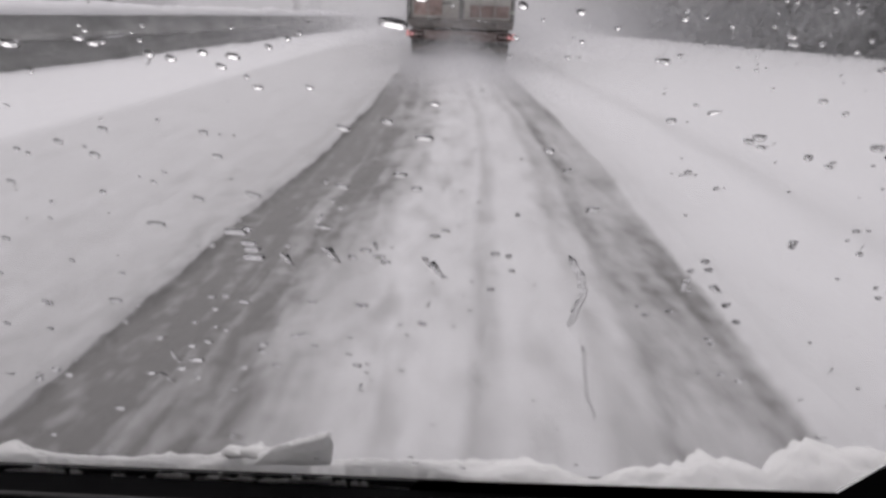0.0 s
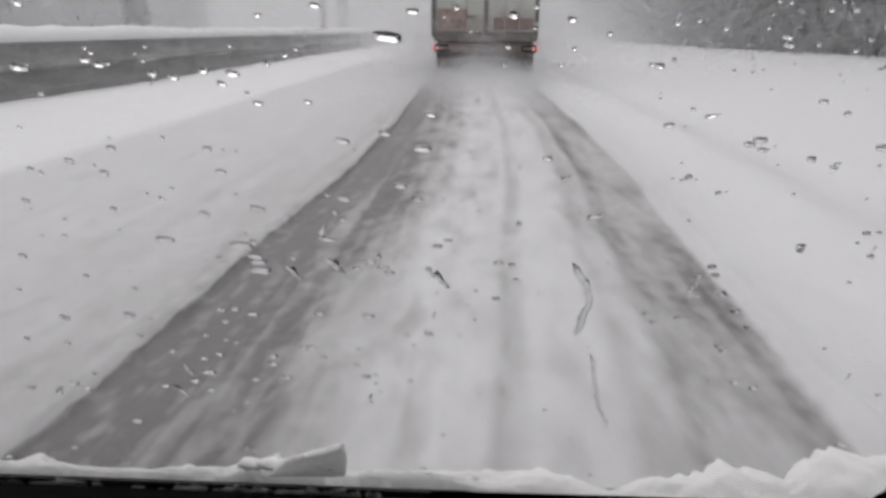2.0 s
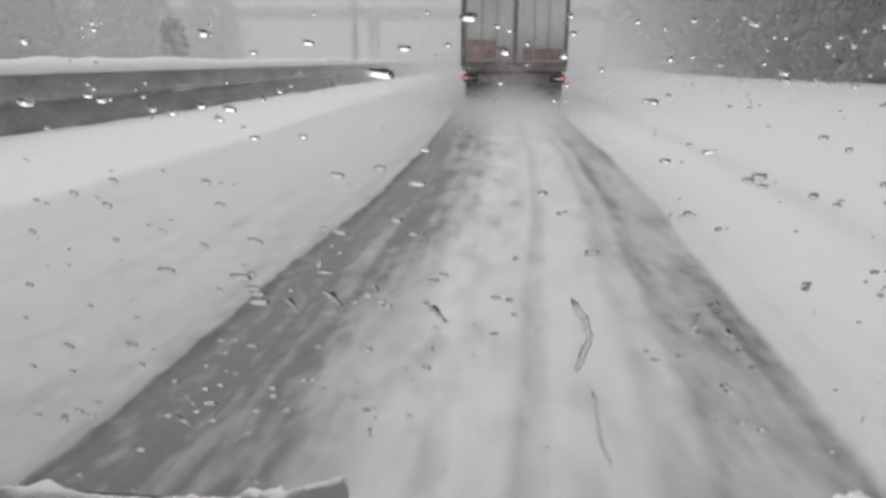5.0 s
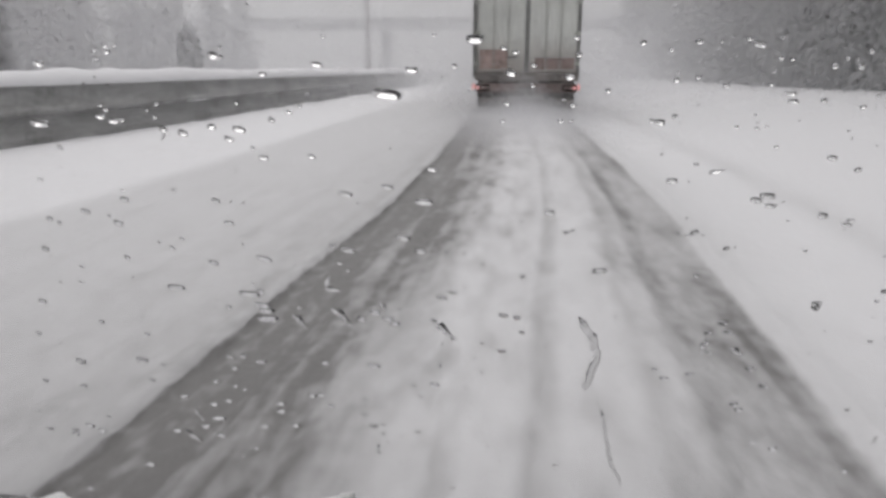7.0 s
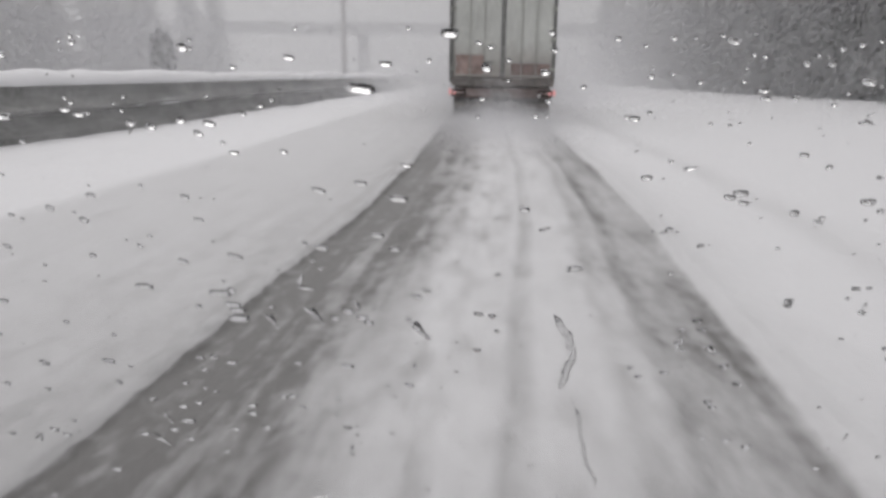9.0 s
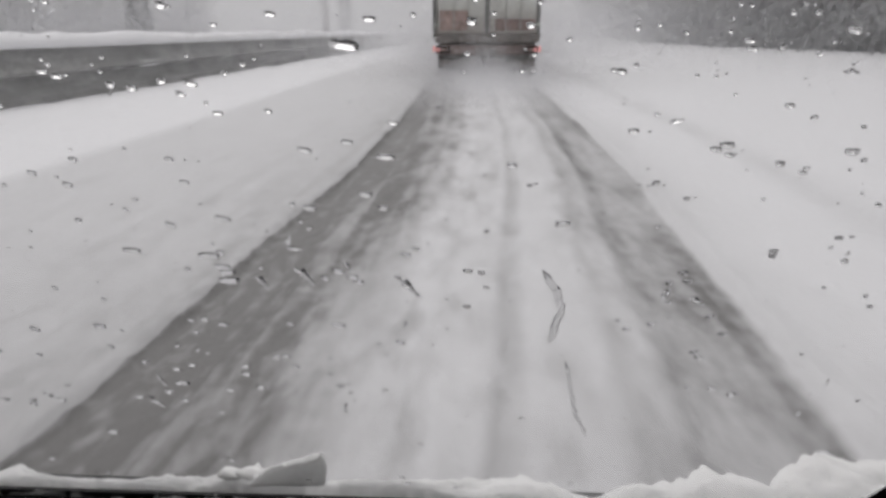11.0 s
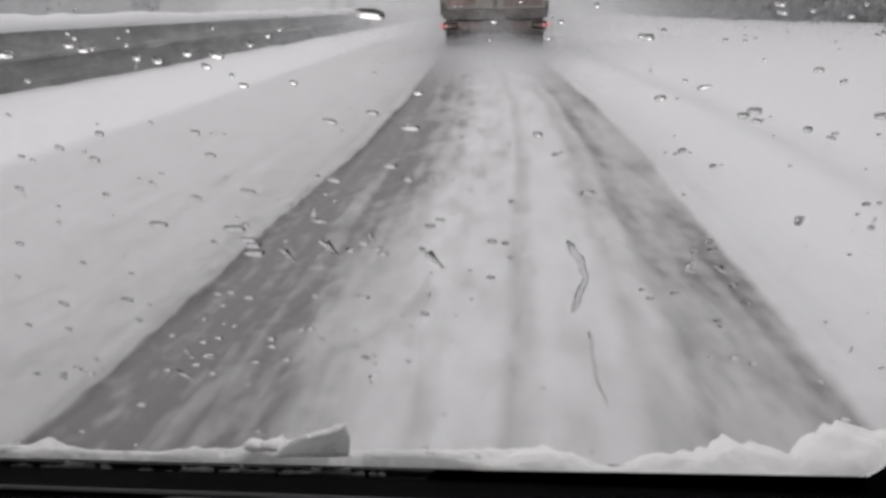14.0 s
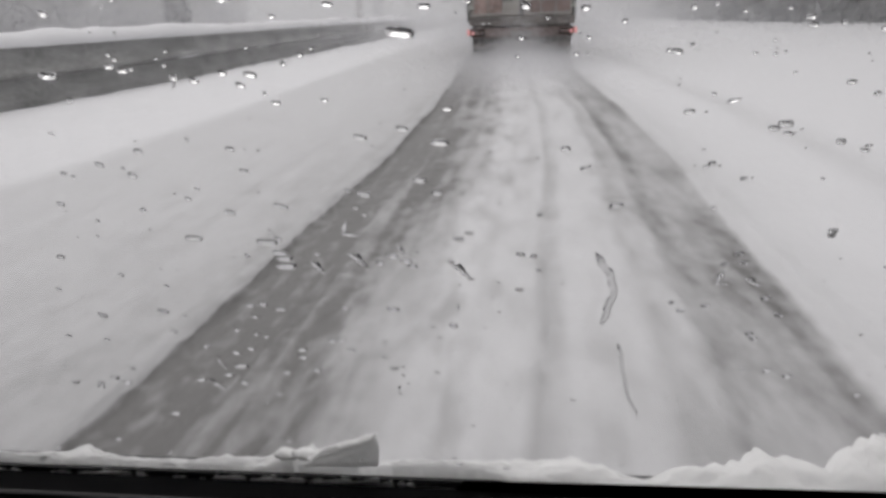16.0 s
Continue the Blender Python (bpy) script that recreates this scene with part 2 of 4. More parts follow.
    speck.inputs[1].default_value, speck.inputs[2].default_value = 0.35, 0.65
    speck.inputs[3].default_value, speck.inputs[4].default_value = 0.86, 1.13
    l.new(noise_of(1.0, 0.5, 15, 7), speck.inputs[0])
    dirt = calc("MULTIPLY", dirt, speck.outputs[0])
    prints = n.new("ShaderNodeMapRange")
    prints.interpolation_type = "SMOOTHSTEP"
    prints.inputs[1].default_value, prints.inputs[2].default_value = 0.52, 0.68
    prints.inputs[4].default_value = 0.26
    l.new(noise_of(3.0, 0.8, 1.7, 6), prints.inputs[0])
    band = n.new("ShaderNodeValToRGB")
    be = band.color_ramp.elements
    for x, v in ((-0.95, 0.0), (-0.75, 1.0), (-0.2, 0.8), (0.3, 0.35), (0.9, 0.35), (1.25, 0.0)):
        k = be.new((x + 5) / 10)
        k.color = (v, v, v, 1)
    be[0].color = be[len(be) - 1].color = (0, 0, 0, 1)
    l.new(at.outputs[0], band.inputs[0])
    dirt = calc("ADD", dirt, calc("MULTIPLY", prints.outputs[0], band.outputs[0]))
    mottle = n.new("ShaderNodeMapRange")
    mottle.inputs[1].default_value, mottle.inputs[2].default_value = 0.45, 0.7
    mottle.inputs[4].default_value = 0.15
    l.new(noise_of(1.0, 0.4, 6.0, 7), mottle.inputs[0])
    dirt = calc("ADD", dirt, calc("MULTIPLY", mottle.outputs[0], calc("ADD", band.outputs[0], 0.25)))
    dirt = calc("MINIMUM", dirt, 0.94)
    mix = n.new("ShaderNodeMix")
    mix.data_type = "RGBA"
    mix.inputs[6].default_value = (0.84, 0.84, 0.86, 1)
    mix.inputs[7].default_value = (0.135, 0.131, 0.128, 1)
    l.new(dirt, mix.inputs[0])
    l.new(mix.outputs[2], p.inputs["Base Color"])
    shine = n.new("ShaderNodeMapRange")
    shine.inputs[3].default_value, shine.inputs[4].default_value = 0.75, 0.45
    l.new(dirt, shine.inputs[0])
    l.new(shine.outputs[0], p.inputs["Roughness"])
    b = n.new("ShaderNodeBump")
    b.inputs["Strength"].default_value, b.inputs["Distance"].default_value = 0.6, 0.03
    l.new(noise_of(1, 0.6, 14, 6), b.inputs["Height"])
    l.new(b.outputs[0], p.inputs["Normal"])
    return m


ROAD = road_snow()


# ---- helpers of shape ----
def part(name, bm, mat, parent=None, label="", smooth=False):
    me = bpy.data.meshes.new(name)
    bm.to_mesh(me)
    bm.free()
    me.materials.append(mat)
    if smooth:
        me.shade_smooth()
    ob = new(name, me)
    if parent:
        ob.parent = parent
    return tagged(ob, label)


def arrays(name, verts, faces, mat, parent=None, smooth=False):
    """A mesh from numpy arrays: verts (n, 3), faces (m, k)."""
    me = bpy.data.meshes.new(name)
    k = faces.shape[1]
    me.vertices.add(len(verts))
    me.vertices.foreach_set("co", np.asarray(verts, np.float32).ravel())
    me.loops.add(faces.size)
    me.loops.foreach_set("vertex_index", faces.astype(np.int32).ravel())
    me.polygons.add(len(faces))
    me.polygons.foreach_set("loop_start", np.arange(0, faces.size, k, dtype=np.int32))
    me.polygons.foreach_set("loop_total", np.full(len(faces), k, dtype=np.int32))
    me.materials.append(mat)
    me.update(calc_edges=True)
    me.validate()
    if smooth:
        me.shade_smooth()
    ob = new(name, me)
    if parent:
        ob.parent = parent
    return ob


def sheet(xs, ys):
    """Vertex grid and quads over two coordinate rows."""
    nx, ny = len(xs), len(ys)
    gx, gy = np.meshgrid(xs, ys)
    i = np.arange(nx * ny).reshape(ny, nx)
    f = np.stack([i[:-1, :-1], i[:-1, 1:], i[1:, 1:], i[1:, :-1]], -1).reshape(-1, 4)
    return gx, gy, f


RNG = np.random.default_rng(7)
LATTICE = RNG.random((256, 256))


def vnoise(x, y):
    """Smooth value noise, 0 to 1, one cell a unit."""
    x, y = np.asarray(x, float), np.asarray(y, float)
    xi, yi = np.floor(x).astype(int), np.floor(y).astype(int)
    fx, fy = x - xi, y - yi
    fx, fy = fx * fx * (3 - 2 * fx), fy * fy * (3 - 2 * fy)
    a, b = LATTICE[xi % 256, yi % 256], LATTICE[(xi + 1) % 256, yi % 256]
    c, d = LATTICE[xi % 256, (yi + 1) % 256], LATTICE[(xi + 1) % 256, (yi + 1) % 256]
    return (a * (1 - fx) + b * fx) * (1 - fy) + (c * (1 - fx) + d * fx) * fy


def fbm(x, y, octaves=4):
    return sum(vnoise(x * 2 ** k + 17 * k, y * 2 ** k + 5 * k) / 2 ** k for k in range(octaves)) / 2


def box(bm, x0, x1, y0, y1, z0, z1, bevel=0.0):
    made = bmesh.ops.create_cube(bm, size=1)["verts"]
    for v in made:
        v.co = Vector(((x0 + x1) / 2 + v.co.x * (x1 - x0), (y0 + y1) / 2 + v.co.y * (y1 - y0), (z0 + z1) / 2 + v.co.z * (z1 - z0)))
    if bevel:
        edges = list({e for v in made for e in v.link_edges})
        bmesh.ops.bevel(bm, geom=edges, offset=bevel, segments=2, affect="EDGES", profile=0.5)
    return bm


def tube(bm, pts, radii, sides=8):
    rings = []
    for k, p in enumerate(pts):
        p = Vector(p)
        d = (Vector(pts[min(k + 1, len(pts) - 1)]) - Vector(pts[max(k - 1, 0)])).normalized()
        q = d.to_track_quat("Z", "Y")
        rings.append([bm.verts.new(p + q @ Vector((math.cos(a) * radii[k], math.sin(a) * radii[k], 0)))
                      for a in (2 * math.pi * i / sides for i in range(sides))])
    for a, b in zip(rings, rings[1:]):
        for i in range(sides):
            bm.faces.new((a[i], a[(i + 1) % sides], b[(i + 1) % sides], b[i]))
    bm.faces.new(rings[0][::-1])
    bm.faces.new(rings[-1])
    return bm


def profile(bm, outline, x0, x1):
    """An outline of (y, z) drawn out along x."""
    a = [bm.verts.new((x0, y, z)) for y, z in outline]
    b = [bm.verts.new((x1, y, z)) for y, z in outline]
    k = len(outline)
    for i in range(k):
        bm.faces.new((a[i], a[(i + 1) % k], b[(i + 1) % k], b[i]))
    bm.faces.new(a[::-1])
    bm.faces.new(b)
    bmesh.ops.recalc_face_normals(bm, faces=bm.faces)
    return bm


def thing(name, label, category, group="", at=(0, 0, 0)):
    ob = new(name)
    ob.empty_display_size = 0.2
    ob.location = at
    return tagged(ob, label, category, group)


# ---- ground ----
def bump_at(x, c, w):
    return np.exp(-((x - c) / w) ** 2)


def ground_height(x, y):
    near = np.exp(-np.maximum(np.abs(y) - 30, 0) / 40)
    xr = x + 0.03 * np.sin(0.55 * y + 1.0) + 0.012 * np.sin(1.9 * y) - 0.2 * np.sin(np.clip((y - 1.0) / 17.0, 0, 1) * math.pi)
    xr = xr + (fbm(x * 7, y * 4.5) - 0.5) * 0.05
    wall = lambda edge, wide: 1 / (1 + np.exp(np.clip((xr - edge) / wide, -50, 50)))
    h = 0.035 * wall(-1.36, 0.012) + 0.03 * (1 - wall(1.1, 0.02)) + 0.022 * (wall(0.64, 0.02) - wall(-1.01, 0.02)) - 0.015 * bump_at(xr, -0.82, 0.06) - 0.012 * bump_at(xr, 0.05, 0.05)
    h = h + 0.02 * bump_at(xr, -1.42, 0.06) + 0.016 * bump_at(xr, 1.16, 0.07) + 0.012 * bump_at(xr, -0.6, 0.15) + 0.01 * bump_at(xr, 0.3, 0.1)
    h = h - 0.025 * bump_at(xr, 2.46, 0.22)
    h = h + 0.03 / (1 + np.exp(np.clip((x + 4.05) / 0.12, -50, 50))) + 0.12 * np.clip((-x - 6.9) / 0.6, 0, 1) * (fbm(x * 0.3, y * 0.6) - 0.65)
    h = h + 0.05 / (1 + np.exp(np.clip(-(x - 3.2) / 0.3, -50, 50))) + 0.25 * np.clip((x - 8) / 7, 0, 1)
    rough = 0.016 + 0.05 * np.clip((x + 0.95) / 0.2, 0, 1) * np.clip((0.6 - x) / 0.4, 0, 1)
    h = h + (fbm(x * 3.4, y * 2.6) - 0.5) * rough + (fbm(x * 0.5, y * 0.2) - 0.5) * 0.06 * np.clip((np.abs(x) - 1.5) / 3, 0, 1)
    verge = np.clip((-x - 4.0) / 0.15, 0, 1) * np.clip((x + 7.6) / 0.4, 0, 1)
    h = h + verge * ((fbm(x * 4.3, y * 2.6) - 0.5) * 0.075 + (fbm(x * 1.1, y * 0.5) - 0.5) * 0.07)
    return h * near


xs = np.concatenate([[-2500, -900, -300, -120, -60, -30, -20, -14], np.arange(-11, -7.6, 0.2), np.arange(-7.6, -5, 0.08), np.arange(-5, -1.62, 0.08), np.arange(-1.62, 1.4, 0.022), np.arange(1.4, 4.0, 0.1), np.arange(4, 16, 0.3), [17, 19, 22, 30, 60, 120, 300, 900, 2500]])
ys = np.concatenate([[-2500, -600, -150, -40, -10, -3, 0], np.arange(1.0, 6, 0.04), np.arange(6, 14, 0.08), np.arange(14, 26, 0.15), np.arange(26, 40, 0.4), np.arange(40, 120, 2.5), [130, 150, 200, 300, 600, 1200, 2500]])
gx, gy, gf = sheet(xs, ys)
ground = arrays("ground", np.stack([gx, gy, ground_height(gx, gy)], -1).reshape(-1, 3), gf, ROAD, smooth=True)
tagged(ground, "snow-covered road and verge with grey slushy wheel ruts", "ground", kind="structure")


# ---- concrete barrier with its cap of snow ----
BX = -7.6
barrier = thing("barrier", "dark wet concrete road barrier with a ledge, half buried in snow", "barrier", at=(BX, 0, 0))
barrier["kind"] = "structure"
outline = [(0.14, -0.1), (0.13, 0.16), (0.05, 0.28), (0.03, 0.45), (0.16, 0.51), (0.165, 0.55), (0.1, 0.6), (0.03, 0.72), (-0.01, 0.94), (-0.24, 0.94), (-0.3, 0.6), (-0.38, 0.2), (-0.38, -0.1)]


def barrier_segment(length):
    bm = bmesh.new()
    a = [bm.verts.new((x, 0.012, z)) for x, z in outline]
    b = [bm.verts.new((x, length - 0.012, z)) for x, z in outline]
    k = len(outline)
    for i in range(k):
        bm.faces.new((a[i], a[(i + 1) % k], b[(i + 1) % k], b[i]))
    bm.faces.new(a[::-1])
    bm.faces.new(b)
    bmesh.ops.recalc_face_normals(bm, faces=bm.faces)
    return bm


seg = part("segment", barrier_segment(4.0), CONCRETE, barrier)
seg.location = (0, -12, 0)
for k in range(1, 44):
    o = new("segment", seg.data)
    o.parent = barrier
    o.location = ((RNG.random() - 0.5) * 0.02, -12 + 4 * k, 0)

cy = np.concatenate([np.arange(-12, 30, 0.12), np.arange(30, 165, 0.8)])
ca = np.linspace(0, 2 * math.pi, 13)[:-1]
gy2, ga = np.meshgrid(cy, ca, indexing="ij")
wide = 0.2 + 0.06 * fbm(gy2 * 0.7, gy2 * 0 + 2.0)
tall = 0.15 + 0.14 * (fbm(gy2 * 0.5, gy2 * 0 + 9.0) - 0.25) + 0.05 * (fbm(gy2 * 2.1, gy2 * 0 + 4.0) - 0.5)
sxx = BX - 0.12 + np.cos(ga) * wide + 0.02 * (vnoise(gy2 * 3, ga * 2) - 0.5)
szz = np.where(np.sin(ga) > 0, 0.94 + np.sin(ga) * tall * 1.35, 0.935 + np.sin(ga) * 0.012) + 0.02 * (vnoise(gy2 * 2.3, ga * 3 + 8) - 0.5)
ring = len(ca)
idx = np.arange(len(cy) * ring).reshape(len(cy), ring)
cf = np.stack([idx[:-1], np.roll(idx[:-1], -1, 1), np.roll(idx[1:], -1, 1), idx[1:]], -1).reshape(-1, 4)
cap = arrays("snow_cap", np.stack([sxx, gy2, szz], -1).reshape(-1, 3), cf, SNOW, smooth=True)
tagged(cap, "thick lumpy white snow lying along the top of the barrier", "snow", kind="stuff")


# ---- the lorry ahead ----
def lorry():
    """A box trailer seen from behind; its rear face lies in y = 0, its wheels on z = 0."""
    t = thing("lorry", "box lorry with dirty grey-green rear doors and lit red tail lamps", "lorry")
    w, floor, top, length = 1.25, 1.06, 3.95, 8.5
    part("box_body", box(bmesh.new(), -w, w, 0.06, length, floor, top, 0.02), TARP, t, "grey-green cargo box")
    for s in (-1, 1):
        door = part("door", box(bmesh.new(), s * 0.02 if s > 0 else -w + 0.07, w - 0.07 if s > 0 else -0.02, 0.0, 0.05, floor + 0.1, top - 0.1, 0.008), TARP, t)
        for k in (0.45, 0.8):
            bm = bmesh.new()
            tube(bm, [(s * k, -0.03, floor + 0.05), (s * k, -0.03, top - 0.08)], [0.012] * 2, 8)
            part("lock_rod", bm, ROD, door)
        bm = bmesh.new()
        box(bm, s * 0.45 - 0.02, s * 0.45 + 0.2 * -s + 0.02 if s < 0 else s * 0.45 + 0.02, -0.055, -0.03, floor + 0.42, floor + 0.46, 0.004)
        part("handle", bm, STEEL, door)
        for z in (0.25, 0.95, 1.65, 2.4):
            part("hinge", box(bmesh.new(), s * 1.2 - 0.07, s * 1.2 + 0.07, -0.03, 0.02, floor + z, floor + z + 0.08, 0.006), ROD, door)
        part("corner_post", box(bmesh.new(), s * w - 0.06, s * w + 0.02, -0.02, 0.12, floor - 0.04, top, 0.01), POST, t)
    part("centre_seal", box(bmesh.new(), -0.055, 0.055, -0.012, 0.03, floor + 0.1, top - 0.1, 0.006), POST, t, "dark salt-dusted seal between the doors")
    part("sill", box(bmesh.new(), -w, w, -0.03, 0.14, floor - 0.12, floor + 0.08, 0.012), CHASSIS, t)
    part("top_rail", box(bmesh.new(), -w, w, -0.02, 0.12, top - 0.1, top + 0.03, 0.012), STEEL, t)
    part("marking_panel", box(bmesh.new(), -1.14, -0.46, -0.014, -0.004, floor + 0.16, floor + 0.62, 0.002), ORANGE, t, "faded pinkish brown marking panel")
    part("marking_panel", box(bmesh.new(), 0.2, 1.14, -0.014, -0.004, floor + 0.16, floor + 0.42, 0.002), REDPAINT, t, "faded brownish marking panel")
    part("side_mirror", box(bmesh.new(), w + 0.03, w + 0.2, 7.6, 7.75, 2.2, 2.75, 0.03), BLACK, t)
    bm = bmesh.new()
    for s in (-1, 1):
        box(bm, s * 0.42 - 0.05, s * 0.42 + 0.05, 0.15, length, 0.72, floor - 0.02)
    part("chassis_rails", bm, CHASSIS, t)
    # Panel added so that the open underside looks evenly dark.
    part("underside_shade_panel", box(bmesh.new(), -1.15, 1.15, 0.5, 0.6, 0.55, floor - 0.02, 0.01), CHASSIS, t)
    part("lamp_beam", box(bmesh.new(), -1.22, 1.22, 0.0, 0.12, 0.66, 0.88, 0.015), REDPAINT, t, "rust-red beam carrying the lamps")
    part("bumper_bar", box(bmesh.new(), -1.15, 1.15, 0.02, 0.14, 0.4, 0.52, 0.015), CHASSIS, t)
    part("number_plate", box(bmesh.new(), -0.26, 0.26, -0.016, -0.004, 0.69, 0.8, 0.003), WHITE, t, "blank pale number plate")
    for s in (-1, 1):
        cluster = part("tail_lamp", box(bmesh.new(), s * 1.06 - 0.17, s * 1.06 + 0.17, -0.06, -0.002, 0.7, 0.85, 0.012), BLACK, t)
        for k, m in ((0.11, LAMP), (0.0, ORANGE), (-0.1, REDPAINT)):
            bm = bmesh.new()
            tube(bm, [(s * (1.06 + k), -0.062, 0.775), (s * (1.06 + k), -0.085, 0.775)], [0.048, 0.042], 14)
            part("lens", bm, m, cluster)
        part("side_marker", box(bmesh.new(), s * 1.275 - 0.035, s * 1.275 + 0.035, -0.07, 0.02, 0.72, 0.86, 0.01), LAMP, t, "lit red outline marker")
        part("marker_arm", box(bmesh.new(), s * 1.235 - 0.04, s * 1.235 + 0.04, 0.0, 0.06, 0.76, 0.82, 0.006), RUBBER, t)
        flap = part("mud_flap", box(bmesh.new(), s * 0.82 - 0.36, s * 0.82 + 0.36, 0.2, 0.225, 0.14, 0.66, 0.008), MUD, t)
        part("flap_clip", box(bmesh.new(), s * 0.82 - 0.3, s * 0.82 + 0.3, 0.18, 0.24, 0.62, 0.67, 0.006), STEEL, flap)
        for y in (1.05, 2.2):
            for x in (0.78, 1.08):
                bm = bmesh.new()
                tube(bm, [(s * x - 0.14, y, 0.5), (s * x - 0.12, y, 0.5), (s * x + 0.12, y, 0.5), (s * x + 0.14, y, 0.5)], [0.44, 0.5, 0.5, 0.44], 28)
                tyre = part("wheel", bm, RUBBER, t)
                bm = bmesh.new()
                tube(bm, [(s * x - 0.142, y, 0.5), (s * x + 0.142, y, 0.5)], [0.27, 0.27], 18)
                part("rim", bm, STEEL, tyre)
    part("cab", box(bmesh.new(), -1.2, 1.2, length + 0.5, length + 2.4, 0.6, 2.9, 0.12), CHASSIS, t)
    for s in (-1, 1):
        bm = bmesh.new()
        tube(bm, [(s * 1.02 - 0.15, length + 1.0, 0.5), (s * 1.02 + 0.15, length + 1.0, 0.5)], [0.5, 0.5], 24)
        part("front_wheel", bm, RUBBER, t)
        part("cab_link", box(bmesh.new(), s * 0.42 - 0.05, s * 0.42 + 0.05, length - 0.1, length + 1.2, 0.62, 0.8), CHASSIS, t)
    return t


truck = lorry()
truck.location = (0.06, 17.3, -0.01)


# ---- the flyover and the mast in the snowfall ----
def flyover(y):
    t = thing("flyover", "pale concrete road bridge faint in the falling snow", "bridge")
    bm = box(bmesh.new(), -160, 160, y, y + 9, 9.4, 10.6, 0.1)
    part("deck", bm, PIER, t)
    part("parapet", box(bmesh.new(), -160, 160, y - 0.25, y + 0.05, 10.4, 11.6, 0.05), PIER, t)
    for x in (-30.0, 30.0):
        for d in (2.0, 7.0):
            bm = bmesh.new()
            tube(bm, [(x, y + d, -0.1), (x, y + d, 8.9), (x, y + d, 9.45)], [0.75, 0.75, 1.1], 20)
            part("pier", bm, PIER, t)
    part("abutment", box(bmesh.new(), -160, -110, y, y + 9, -0.2, 9.5, 0.1), PIER, t)
    part("abutment", box(bmesh.new(), 110, 160, y, y + 9, -0.2, 9.5, 0.1), PIER, t)
    return t


flyover(150.0)


def mast(x, y):
    t = thing("roadside_mast", "tall grey steel mast standing beyond the barrier", "mast", at=(x, y, 0))
    bm = bmesh.new()
    tube(bm, [(0, 0, -0.1), (0, 0, 0.6), (0, 0, 0.62), (0, 0, 13.0)], [0.55, 0.5, 0.4, 0.28], 16)
    part("shaft", bm, CHASSIS, t)
    part("footing", box(bmesh.new(), -0.8, 0.8, -0.8, 0.8, -0.2, 0.3, 0.05), PIER, t, "low concrete footing")
    return t


mast(-18.9, 85.0)


# ---- trees ----
def spruce(height, seed, label):
    r = np.random.default_rng(seed)
    t = thing("spruce", label, "tree", "roadside wood")
    bm = bmesh.new()
    tube(bm, [(0, 0, -0.3), (0.03, 0, 0.5), (0.02, 0.04, height * 0.5), (0, 0, height)], [0.26, 0.2, 0.11, 0.01], 9)
    part("trunk", bm, BARK, t)
    V = []
    z = 0.15
    while z < height - 0.3:
        reach = (height - z) / height
        radius = (0.55 + 2.3 * reach ** 0.8) * (0.8 + 0.4 * r.random())
        n = int(6 + 4 * reach)
        for k in range(n):
            a = 2 * math.pi * (k + r.random()) / n
            d, side = np.array([math.cos(a), math.sin(a)]), np.array([-math.sin(a), math.cos(a)])
            length = radius * (0.65 + 0.5 * r.random())
            droop = 0.25 + 0.35 * r.random()
            steps = max(4, int(length / 0.17))
            for s in range(steps):
                f = (s + r.random()) / steps
                p = np.array([*(d * f * length), z + 0.25 * f * length - droop * f * f * length])
                half = (0.09 + 0.17 * (1 - f)) * (0.7 + 0.6 * r.random())
                hang = 0.18 + 0.22 * r.random()
                off = (r.random(3) - 0.5) * 0.16
                edge = np.array([*(side * half), 0.06 * (r.random() - 0.5)])
                tip = np.array([*(d * hang * (0.26 + 0.12 * r.random()) + side * 0.12 * (r.random() - 0.5)), -hang])
                V += [p + off - edge, p + off + edge, p + off + tip + edge * 0.35, p + off + tip - edge * 0.35]
        z += 0.32 + 0.24 * r.random()
    V = np.array(V)
    arrays("crown", V, np.arange(len(V)).reshape(-1, 4), NEEDLES, t)
    return t


def shrub(height, seed):
    r = random.Random(seed)
    t = thing("shrub", "bare leafless shrub with frosted twigs standing in snow", "shrub", "frosted shrubs")
    bm = bmesh.new()

    def grow(p, d, length, rad, depth):
        q = p + d * length * 0.5 + Vector((r.uniform(-1, 1), r.uniform(-1, 1), 0)) * length * 0.06
        e = p + d * length
        tube(bm, [p, q, e], [rad, rad * 0.8, rad * 0.55], 4 if depth else 3)
        if depth == 0:
            return
        for k in range(4 if depth > 1 else 5):
            n = (d + Vector((r.uniform(-1, 1), r.uniform(-1, 1), r.uniform(-0.3, 0.6))) * 0.75).normalized()
            grow(p + d * length * r.uniform(0.45, 1.0), n, length * r.uniform(0.5, 0.75), rad * 0.5, depth - 1)

    for k in range(6):
        a = r.uniform(0, 6.28)
        grow(Vector((math.cos(a) * 0.15, math.sin(a) * 0.15, -0.1)), Vector((math.cos(a) * 0.45, math.sin(a) * 0.45, 1)).normalized(), height * 0.5, 0.018, 3)
    part("branches", bm, TWIG, t)
    return t


KINDS = [spruce(12.5, 11, "dark spruce with snow on its drooping branches"), spruce(15.0, 12, "tall dark spruce dusted with snow"),
         spruce(11.0, 13, "young dense spruce dusted with snow")]
spots = []
for k in range(46):                      # along the right-hand edge of the road, ragged rows
    for row in range(2 if k > 16 else 3):
        spots.append((16.6 + 2.8 * row + 2.0 * RNG.random(), 19 + 2.45 * k + 1.5 * RNG.random()))
